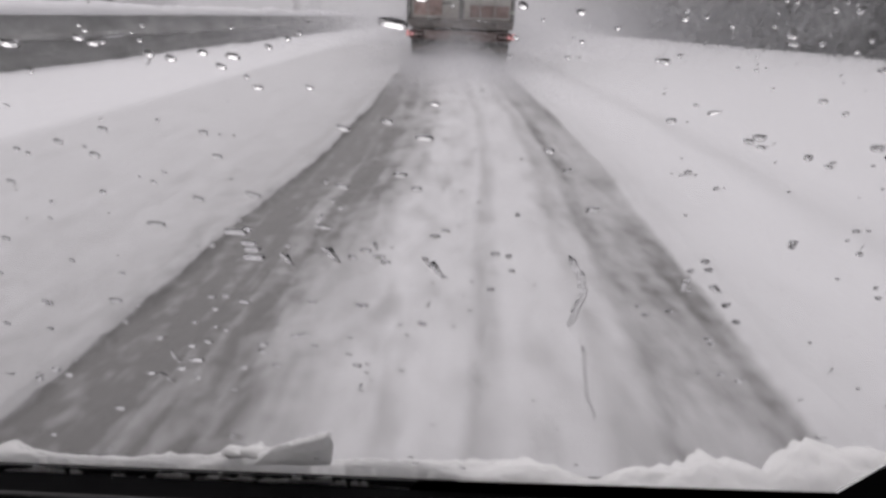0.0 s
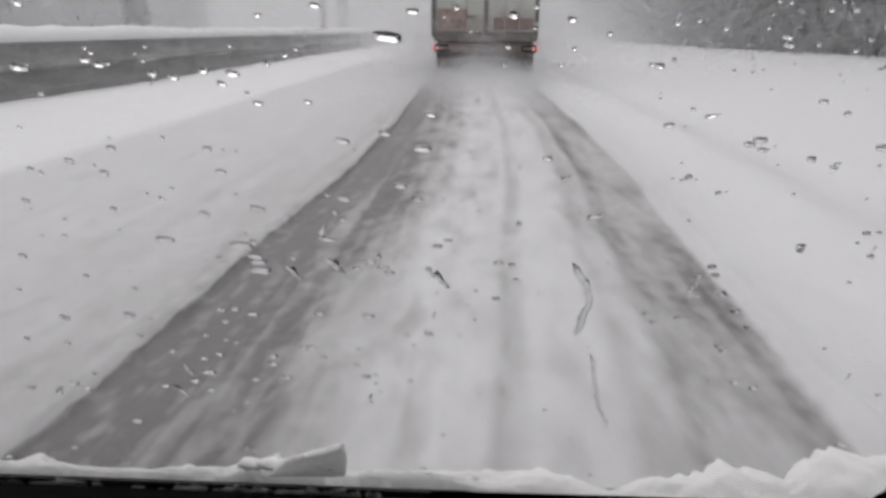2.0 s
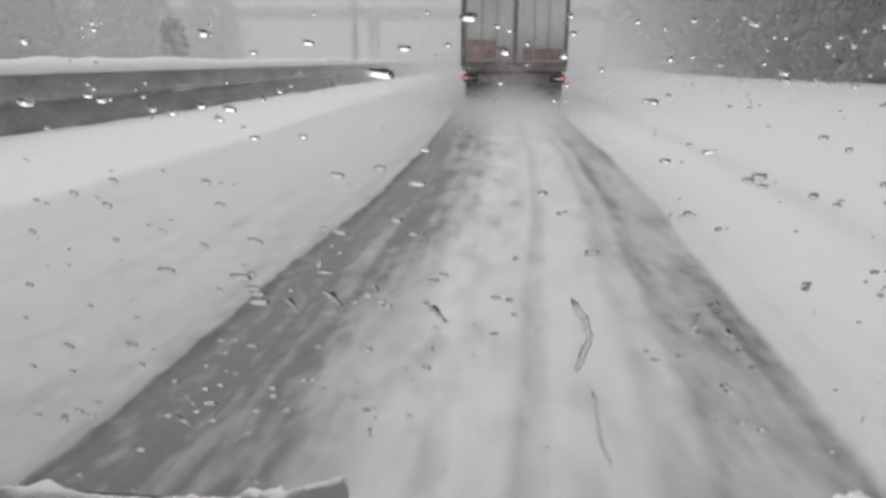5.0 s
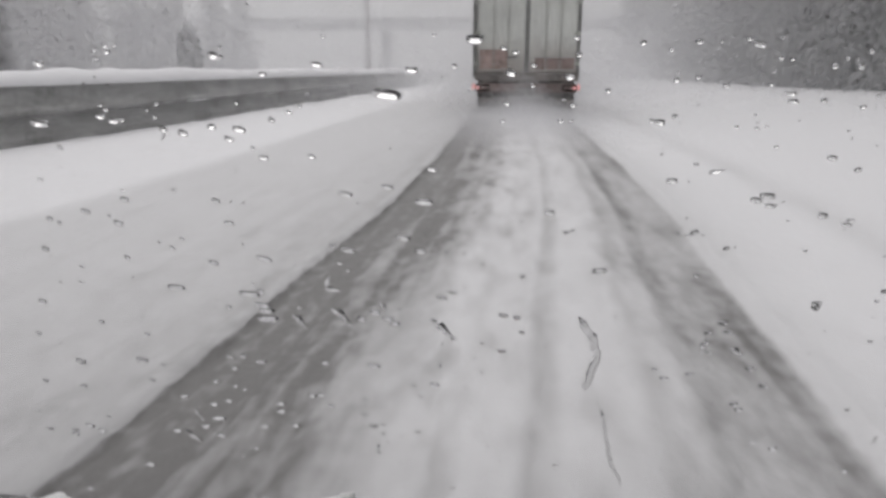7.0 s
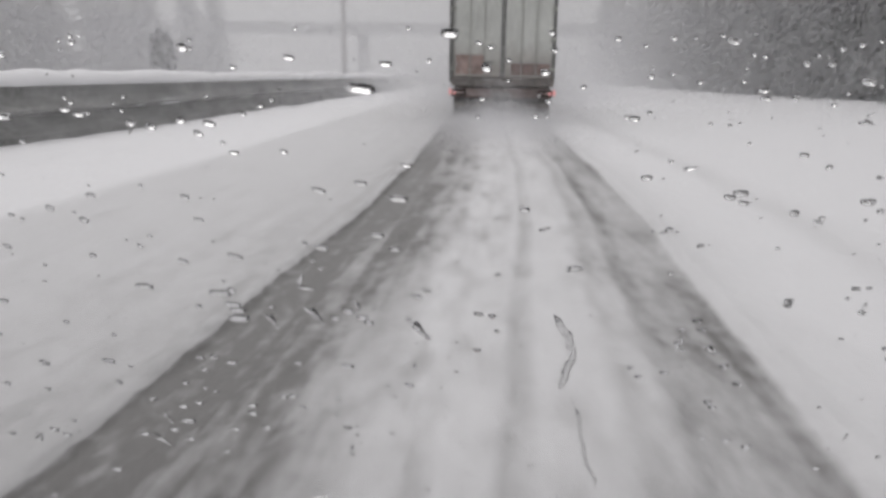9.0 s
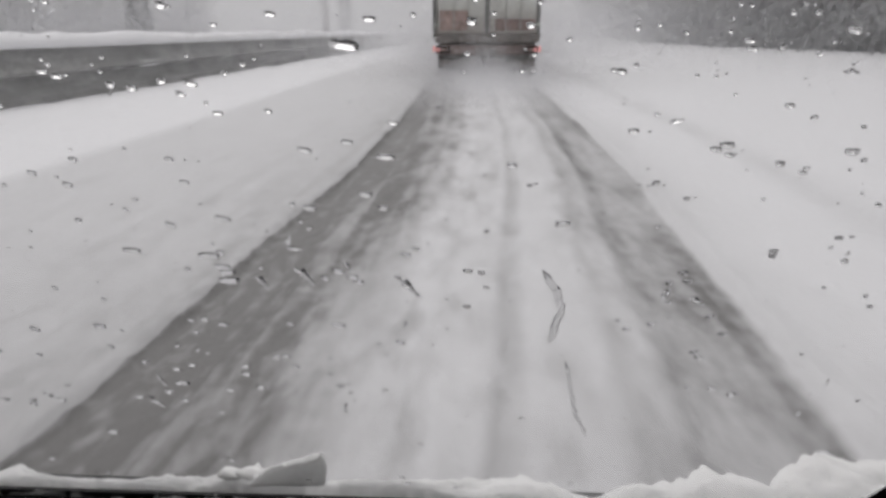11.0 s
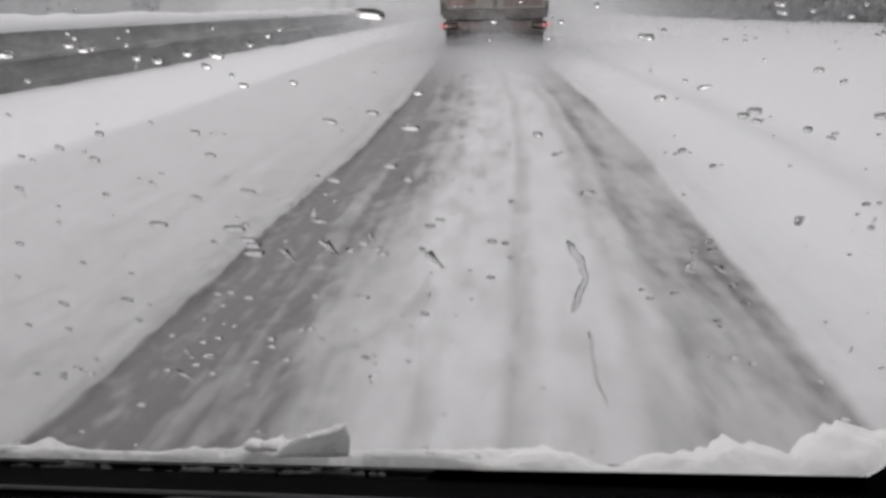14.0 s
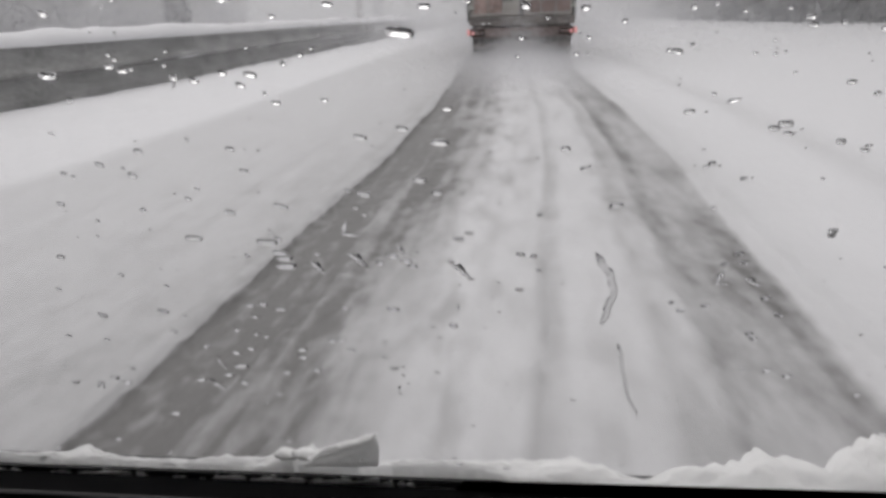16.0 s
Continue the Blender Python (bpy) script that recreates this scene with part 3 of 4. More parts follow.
for k in range(48):                      # beyond the far carriageway
    for row in range(2):
        y = 24 + 2.65 * k + 1.5 * RNG.random()
        if y > 50 and RNG.random() > (y - 56) / 40:
            spots.append((-42 + 0.085 * (y - 24) - 4 * row - 4 * RNG.random(), y))
for k, (x, y) in enumerate(spots):
    s = 0.85 + 0.4 * RNG.random()
    m = pose(x, y, 0.2 if x > 0 else 0.0, 0, 0, 360 * RNG.random()) @ Matrix.Scale(s, 4)
    src = KINDS[int(RNG.integers(3))]
    if k < 3:
        KINDS[k].matrix_basis = m
    else:
        o = copy_thing(src, m)
        o.matrix_basis = m

# A leafy bush stands in for an unidentified dark blocky shape beyond the barrier.
def stand_in_bush(seed):
    r = np.random.default_rng(seed)
    t = thing("dark_shape_bush", "dark round bush standing in for an unidentified dark block beyond the snowy barrier", "bush")
    bm = bmesh.new()
    tube(bm, [(0, 0, -0.1), (0.02, 0, 0.6), (0, 0.02, 1.6)], [0.07, 0.05, 0.02], 8)
    part("trunk", bm, BARK, t)
    n = 2600
    d = r.normal(size=(n, 3))
    d /= np.linalg.norm(d, axis=1)[:, None]
    rad = (0.15 + 0.85 * r.random(n)) * (0.85 + 0.3 * vnoise(d[:, 0] * 3 + 9, d[:, 1] * 3 + d[:, 2] * 2 + 20))
    c = d * rad[:, None] * (0.5, 0.5, 1.0) + (0, 0, 1.12)
    u, w = r.normal(size=(n, 3)) * 0.05, r.normal(size=(n, 3)) * 0.05
    arrays("crown", np.stack([c - u, c + w, c + u, c - w], 1).reshape(-1, 3), np.arange(4 * n).reshape(-1, 4), DARK_LEAF, t)
    return t


tree = stand_in_bush(21)
tree.location, tree.scale = (-27.0, 55.0, -0.02), (2.1, 2.1, 2.1)
bush = shrub(2.6, 5)
bush.matrix_basis = pose(14.6, 27.5, 0.2)
for x, y, s, a in ((15.6, 31.5, 0.8, 80), (15.4, 38, 0.7, 200), (15.8, 45, 0.8, 310), (15.6, 24.0, 0.7, 140)):
    copy_thing(bush, pose(x, y, 0.2, 0, 0, a)).scale = (s, s, s)


# ---- the van in which the camera rides: windscreen, dashboard, wiper, front ----
LEAN = radians(72)


def on_glass(u, v, out=0.0):
    """A place on the windscreen: u to the right, v up the pane, out towards the road."""
    return Vector((u, 0.70 - v * math.cos(LEAN) + out * math.sin(LEAN), 0.72 + v * math.sin(LEAN) + out * math.cos(LEAN)))


def slab(bm, corners, thick):
    """A plate over (u, v) corners of the pane, thick towards the road."""
    a = [bm.verts.new(on_glass(u, v, 0)) for u, v in corners]
    b = [bm.verts.new(on_glass(u, v, thick)) for u, v in corners]
    k = len(corners)
    bm.faces.new(a)
    bm.faces.new(b[::-1])
    for i in range(k):
        bm.faces.new((a[i], b[i], b[(i + 1) % k], a[(i + 1) % k]))
    bmesh.ops.recalc_face_normals(bm, faces=bm.faces)
    return bm


van = thing("van", "dark van cabin with a wet windscreen and black dashboard", "van")
pane = part("windscreen", slab(bmesh.new(), [(-1.22, -0.15), (0.385, -0.15), (0.62, 0.2), (0.7, 0.98), (-1.36, 0.98)], 0.005), GLASS, van, "wet clear windscreen")
pane.visible_shadow = False
part("dark_border", slab(bmesh.new(), [(-1.3, -0.149), (0.5, -0.139), (0.5, -0.079), (0.1, -0.088), (-0.1, -0.093), (-0.12, -0.128), (-1.3, -0.136)], -0.0015), BLACK, pane, "black printed border")
part("seal", slab(bmesh.new(), [(-1.3, -0.16), (0.5, -0.16), (0.5, -0.141), (-1.3, -0.151)], 0.012), RUBBER, pane)
bm = bmesh.new()
slab(bm, [(0.388, -0.16), (0.60, -0.16), (0.8, 0.2), (0.86, 1.0), (0.72, 1.0), (0.625, 0.24)], -0.05)
part("pillar", bm, BLACK, van)
bm = bmesh.new()
slab(bm, [(-1.22, -0.16), (-1.45, -0.16), (-1.5, 1.0), (-1.36, 1.0), (-1.27, 0.2)], -0.05)
part("pillar", bm, BLACK, van)
part("header_rail", slab(bmesh.new(), [(-1.5, 0.96), (0.86, 0.96), (0.86, 1.08), (-1.5, 1.08)], -0.05), BLACK, van)
part("roof", box(bmesh.new(), -1.5, 0.86, -2.2, 0.45, 1.76, 1.8, 0.01), BLACK, van)
part("floor_pan", box(bmesh.new(), -1.5, 0.86, -2.2, 0.85, 0.3, 0.34, 0.01), BLACK, van)
part("rear_wall", box(bmesh.new(), -1.5, 0.86, -2.24, -2.2, 0.3, 1.8, 0.01), BLACK, van)
for x in (-1.52, 0.86):
    part("side_wall", box(bmesh.new(), x, x + 0.03, -2.2, 0.62, 0.3, 1.8, 0.01), BLACK, van)

# dashboard: a black top that falls towards the glass, a grey lip, two deep vents and a raised middle
bm = bmesh.new()
profile(bm, [(0.765, 0.595), (0.60, 0.688), (0.52, 0.70), (0.44, 0.66), (0.42, 0.36), (0.76, 0.36)], -1.45, 0.84)
bmesh.ops.bevel(bm, geom=[e for e in bm.edges if abs(e.verts[0].co.x - e.verts[1].co.x) > 1], offset=0.012, segments=3, affect="EDGES")
dash = part("dashboard", bm, BLACK, van, "matt black dashboard top")
part("lip", box(bmesh.new(), -1.4, 0.40, 0.592, 0.6, 0.686, 0.694, 0.0025), TRIM, dash, "thin dull grey lip")
bm = bmesh.new()
profile(bm, [(0.59, 0.694), (0.555, 0.714), (0.50, 0.722), (0.47, 0.69), (0.47, 0.66), (0.59, 0.66)], -0.385, -0.235)
for v in bm.verts:
    if v.co.z < 0.68:
        v.co.x = -0.31 + (v.co.x + 0.31) * 1.5
bmesh.ops.bevel(bm, geom=list(bm.edges), offset=0.008, segments=3, affect="EDGES")
middle = part("centre_housing", bm, TRIM, dash, "raised grey housing", smooth=True)
part("catch", box(bmesh.new(), -0.365, -0.275, 0.558, 0.562, 0.709, 0.7125, 0.001), STEEL, middle)
for x0, x1 in ((-1.0, -0.44), (-0.2, 0.3)):
    bm = bmesh.new()
    box(bm, x0, x1, 0.485, 0.495, 0.703, 0.712, 0.002)
    part("vent_rim", bm, TRIM, dash)

# the front of the van below the glass: out of view, coloured black to darken the drops' tops
bm = bmesh.new()
profile(bm, [(0.752, 0.555), (0.80, 0.565), (0.87, 0.52), (0.98, 0.44), (1.16, 0.32), (1.36, 0.18), (1.36, 0.12), (0.80, 0.14), (0.752, 0.3)], -1.45, 0.84)
bmesh.ops.bevel(bm, geom=[e for e in bm.edges if abs(e.verts[0].co.x - e.verts[1].co.x) > 1], offset=0.02, segments=3, affect="EDGES")
part("front_panel", bm, PAINT, van, smooth=True)
for x in (-1.3, 0.62):
    bm = bmesh.new()
    tube(bm, [(x, 0.35, 0.32), (x + 0.2, 0.35, 0.32)], [0.32, 0.32], 24)
    wheel = part("wheel", bm, RUBBER, van)
    bm = bmesh.new()
    tube(bm, [(x - 0.005, 0.35, 0.32), (x + 0.205, 0.35, 0.32)], [0.19, 0.19], 16)
    part("rim", bm, STEEL, wheel)
for x in (-1.3, 0.62):
    bm = bmesh.new()
    tube(bm, [(x, -1.7, 0.32), (x + 0.2, -1.7, 0.32)], [0.32, 0.32], 24)
    part("wheel", bm, RUBBER, van)

# parked wiper: a long blade on edge, its rubber lip, the arm behind; the blade's black sheet reaches down in place of
# the cowl's shade
def blade_line(u):
    return -0.107 + 0.0085 * (u + 0.07)


bm = bmesh.new()
row = [-1.2 + 0.05 * k for k in range(24)]
for out, top in ((0.0105, 0.0), (0.0155, -0.001)):
    for u in row:
        bm.verts.new(on_glass(u, -0.150, out))
        bm.verts.new(on_glass(u, blade_line(u) + top, out))
bm.verts.ensure_lookup_table()
n0 = 2 * len(row)
for k in range(len(row) - 1):
    a, b = 2 * k, 2 * k + 2
    bm.faces.new([bm.verts[i] for i in (a, b, b + 1, a + 1)])
    bm.faces.new([bm.verts[i + n0] for i in (a + 1, b + 1, b, a)])
    bm.faces.new([bm.verts[i] for i in (a + 1, b + 1, b + 1 + n0, a + 1 + n0)])
wiper = part("wiper", bm, RUBBER, van, "black parked wiper, deepened to stand for the cowl's shade, with snow on it")
bm = bmesh.new()
tube(bm, [on_glass(-1.05, -0.150, 0.024), on_glass(-0.75, -0.146, 0.024), on_glass(-0.5, -0.140, 0.022)], [0.009, 0.008, 0.006], 8)
part("wiper_arm", bm, BLACK, wiper)
bm = bmesh.new()
tube(bm, [on_glass(u, blade_line(u) - 0.011 + 0.001 * math.sin(u * 30), 0.0085) for u in row], [0.0016] * len(row), 6)
part("rubber_lip", bm, TRIM, wiper)


# ---- snow heaped on the cowl ----
def ridge_height(u):
    """Height of the heap above the pane's foot."""
    pts = [(-1.2, 0.018), (-0.72, 0.02), (-0.66, 0.034), (-0.62, 0.03), (-0.58, 0.016), (-0.5, 0.02), (-0.42, 0.03), (-0.35, 0.032), (-0.325, 0.046), (-0.29, 0.03),
           (-0.24, 0.018), (-0.12, 0.024), (-0.06, 0.03), (0.0, 0.03), (0.04, 0.038), (0.08, 0.026), (0.11, 0.01), (0.14, 0.011), (0.17, 0.028), (0.22, 0.036), (0.26, 0.04),
           (0.29, 0.062), (0.305, 0.05), (0.345, 0.045), (0.365, 0.034), (0.385, 0.056), (0.42, 0.07), (0.46, 0.075), (0.6, 0.07), (0.8, 0.04)]
    return np.interp(u, [p[0] for p in pts], [p[1] for p in pts])


us = np.arange(-1.4, 0.8, 0.0035)
ws = np.linspace(0, 1, 25)
gu, gw = np.meshgrid(us, ws)
reach = ridge_height(gu) / 0.72 * (1 + 0.5 * (fbm(gu * 24, gw * 0 + 2.0, 4) - 0.5)) + 0.014 * (fbm(gu * 95, gw * 0 + 7.0, 3) - 0.5)
reach = np.maximum(reach, 0.004)
lie = np.minimum(gw / 0.72, 1)
fall = np.clip((gw - 0.72) / 0.28, 0, 1)
X = gu + 0.004 * (fbm(gu * 50 + 5, gw * 7, 2) - 0.5)
foot = 0.741 + 0.024 / (1 + np.exp((gu + 0.07) / 0.02))
Y = foot + np.maximum(reach - (foot - 0.741), 0.006) * lie + 0.012 * fall + 0.004 * (fbm(gu * 60, gw * 9 + 4, 2) - 0.5) * (gw > 0.05)
swell = 0.22 * ridge_height(gu) * np.sin(lie * math.pi * 0.75)
Z = 0.627 - 0.013 * np.clip((-0.1 - gu) / 0.3, 0, 1) + swell + 0.018 * (fbm(gu * 38, gw * 5.5, 5) - 0.5) * np.minimum(1, reach / 0.03) - 0.075 * fall ** 1.5
skin = np.stack([X, Y, Z], -1)
under = skin.copy()
under[..., 2] = np.minimum(skin[..., 2], 0.556) - 0.012
n0 = skin.shape[0] * skin.shape[1]
i = np.arange(n0).reshape(skin.shape[:2])
quads = np.stack([i[:-1, :-1], i[:-1, 1:], i[1:, 1:], i[1:, :-1]], -1).reshape(-1, 4)
rim = np.concatenate([i[0], i[1:, -1], i[-1, -2::-1], i[-2:0:-1, 0]])
nxt = np.roll(rim, -1)
walls = np.stack([rim, rim + n0, nxt + n0, nxt], -1)
heap = arrays("snow_ridge", np.concatenate([skin.reshape(-1, 3), under.reshape(-1, 3)]), np.concatenate([quads, quads[:, ::-1] + n0, walls]), FRESH, smooth=True)
tagged(heap, "ragged ridge of white snow heaped at the foot of the windscreen", "snow", kind="stuff")


def snow_lump(name, u, v, w, h, d, seed, slab_like, label):
    bm = bmesh.new()
    if slab_like:
        cs = [(-0.55, 0), (0.46, 0), (0.49, 0.84), (0.45, 1.0), (0.38, 0.96), (0.28, 0.86), (0.12, 0.74), (0.02, 0.74), (-0.1, 0.62), (-0.26, 0.5), (-0.38, 0.36), (-0.5, 0.2)]
        a = [bm.verts.new(on_glass(u + x * w, v + y * h, 0.02 + y * h * 0.25)) for x, y in cs]
        b = [bm.verts.new(on_glass(u + x * w, v + y * h + 0.003 * y, 0.02 + d * (1 + 0.3 * y) + y * h * 0.25)) for x, y in cs]
        k = len(cs)
        bm.faces.new(a)
        bm.faces.new(b[::-1])
        for j in range(k):
            bm.faces.new((a[j], b[j], b[(j + 1) % k], a[(j + 1) % k]))
        bmesh.ops.recalc_face_normals(bm, faces=bm.faces)
        bmesh.ops.bevel(bm, geom=list(bm.edges), offset=0.0018, segments=1, affect="EDGES")
        bmesh.ops.subdivide_edges(bm, edges=list(bm.edges), cuts=2, use_grid_fill=True)
    else:
        bmesh.ops.create_icosphere(bm, subdivisions=3, radius=0.5)
        for q in bm.verts:
            q.co = on_glass(u + q.co.x * w, v + h * 0.5 + q.co.y * h, 0.03 + d * 0.5 + q.co.z * d)
    for q in bm.verts:
        q.co += noise.noise_vector(q.co * 45 + Vector((seed, 0, 0))) * 0.004 + noise.noise_vector(q.co * 130 + Vector((0, seed, 0))) * 0.003
    o = part(name, bm, PACKED, smooth=True)
    return tagged(o, label, "snow")


snow_lump("snow_slab", -0.2625, -0.1, 0.1, 0.049, 0.007, 1, True, "broken angular slab of snow standing on the cowl")
snow_lump("snow_lump", -0.324, -0.108, 0.03, 0.016, 0.02, 4, False, "rounded lump of snow lying against the slab")
snow_lump("snow_lump", -0.35, -0.111, 0.034, 0.012, 0.02, 7, False, "low lump of snow on the cowl")

# scraps of snow stuck along the wiper
rr = random.Random(3)
bm = bmesh.new()
for k in range(120):
    u = rr.uniform(-0.8, -0.1) if k < 95 else rr.uniform(-0.5, -0.2)
    c = on_glass(u, blade_line(u) - rr.uniform(0.006, 0.024), 0.0078)
    made = bmesh.ops.create_icosphere(bm, subdivisions=2, radius=1)["verts"]
    w, h = rr.uniform(0.004, 0.015), rr.uniform(0.002, 0.0075)
    for q in made:
        f = 1 + 0.9 * noise.noise(q.co * 1.6 + Vector((k, 0, 0)))
        q.co = c + Vector((q.co.x * w * f, q.co.y * 0.0022, q.co.z * h * f))
scraps = part("snow_scraps", bm, FRESH)
tagged(scraps, "scraps of snow stuck along the wiper", "snow", kind="stuff")


# ---- water on the windscreen ----
def drop_mesh(name, seed, rings=6, sides=18, uneven=1.0, tail=0.0, blunt=2.0, ridge=0.0):
    """A flat-backed bead, one unit wide, its back in z = 0 and its dome, drawn out to a ridge, towards +z."""
    r = random.Random(seed)
    bm = bmesh.new()
    amp = (r.uniform(0.05, 0.22) * uneven, r.uniform(0, 6), r.uniform(0.04, 0.16) * uneven, r.uniform(0, 6))
    lob = []
    for i in range(sides):
        a = 2 * math.pi * (i + 0.5) / sides
        wave = 1 + amp[0] * math.sin(2 * a + amp[1]) + amp[2] * math.sin(3 * a + amp[3]) + 0.04 * uneven * math.sin(5 * a + amp[1])
        k = (wave + tail * math.exp(-((a - 1.7 - amp[1] * 0.13) / 0.3) ** 2)) * (abs(math.cos(a)) ** blunt + abs(math.sin(a)) ** blunt) ** (-1 / blunt)
        lob.append((0.5 * k * math.cos(a), 0.5 * k * math.sin(a)))
    rows = []
    for k in range(rings + 1):
        f = max((1 - k / rings) ** 1.35, 0.015)
        along = 1 - (1 - f) * (1 - ridge)
        rows.append([bm.verts.new((along * x, f * y, 0.7 * (1 - f ** 1.12))) for x, y in lob])
    for a, b in zip(rows, rows[1:]):
        for i in range(sides):
            bm.faces.new((a[i], a[(i + 1) % sides], b[(i + 1) % sides], b[i]))
    bm.faces.new(rows[-1])
    back = bm.faces.new(rows[0][::-1])
    for e in back.edges:
        e.smooth = False
    me = bpy.data.meshes.new(name)
    bm.to_mesh(me)
    bm.free()
    me.materials.append(WATER)
    me.shade_smooth()
    me.polygons[len(me.polygons) - 1].use_smooth = False
    return me


GLASS_TURN = Matrix(((1, 0, 0), (0, -math.cos(LEAN), math.sin(LEAN)), (0, math.sin(LEAN), math.cos(LEAN)))).to_4x4()
SAG = Matrix(((1, 0, 0), (0, 1, -0.44), (0, 0, 1))).to_4x4()   # drops hang down the pane
BEADS = [drop_mesh("bead", k, 5, 14, 0.6, 0.0, 2.4, 0.25) for k in range(12)]
SMEARED = [drop_mesh("smeared_bead", 50 + k, 6, 22, 0.9, 0.45 + 0.16 * k) for k in range(6)]
LENSES = [drop_mesh("lens_bead", 31 + k, 7, 24, 0.35, 0.0, 3.2, 0.5) for k in range(6)]
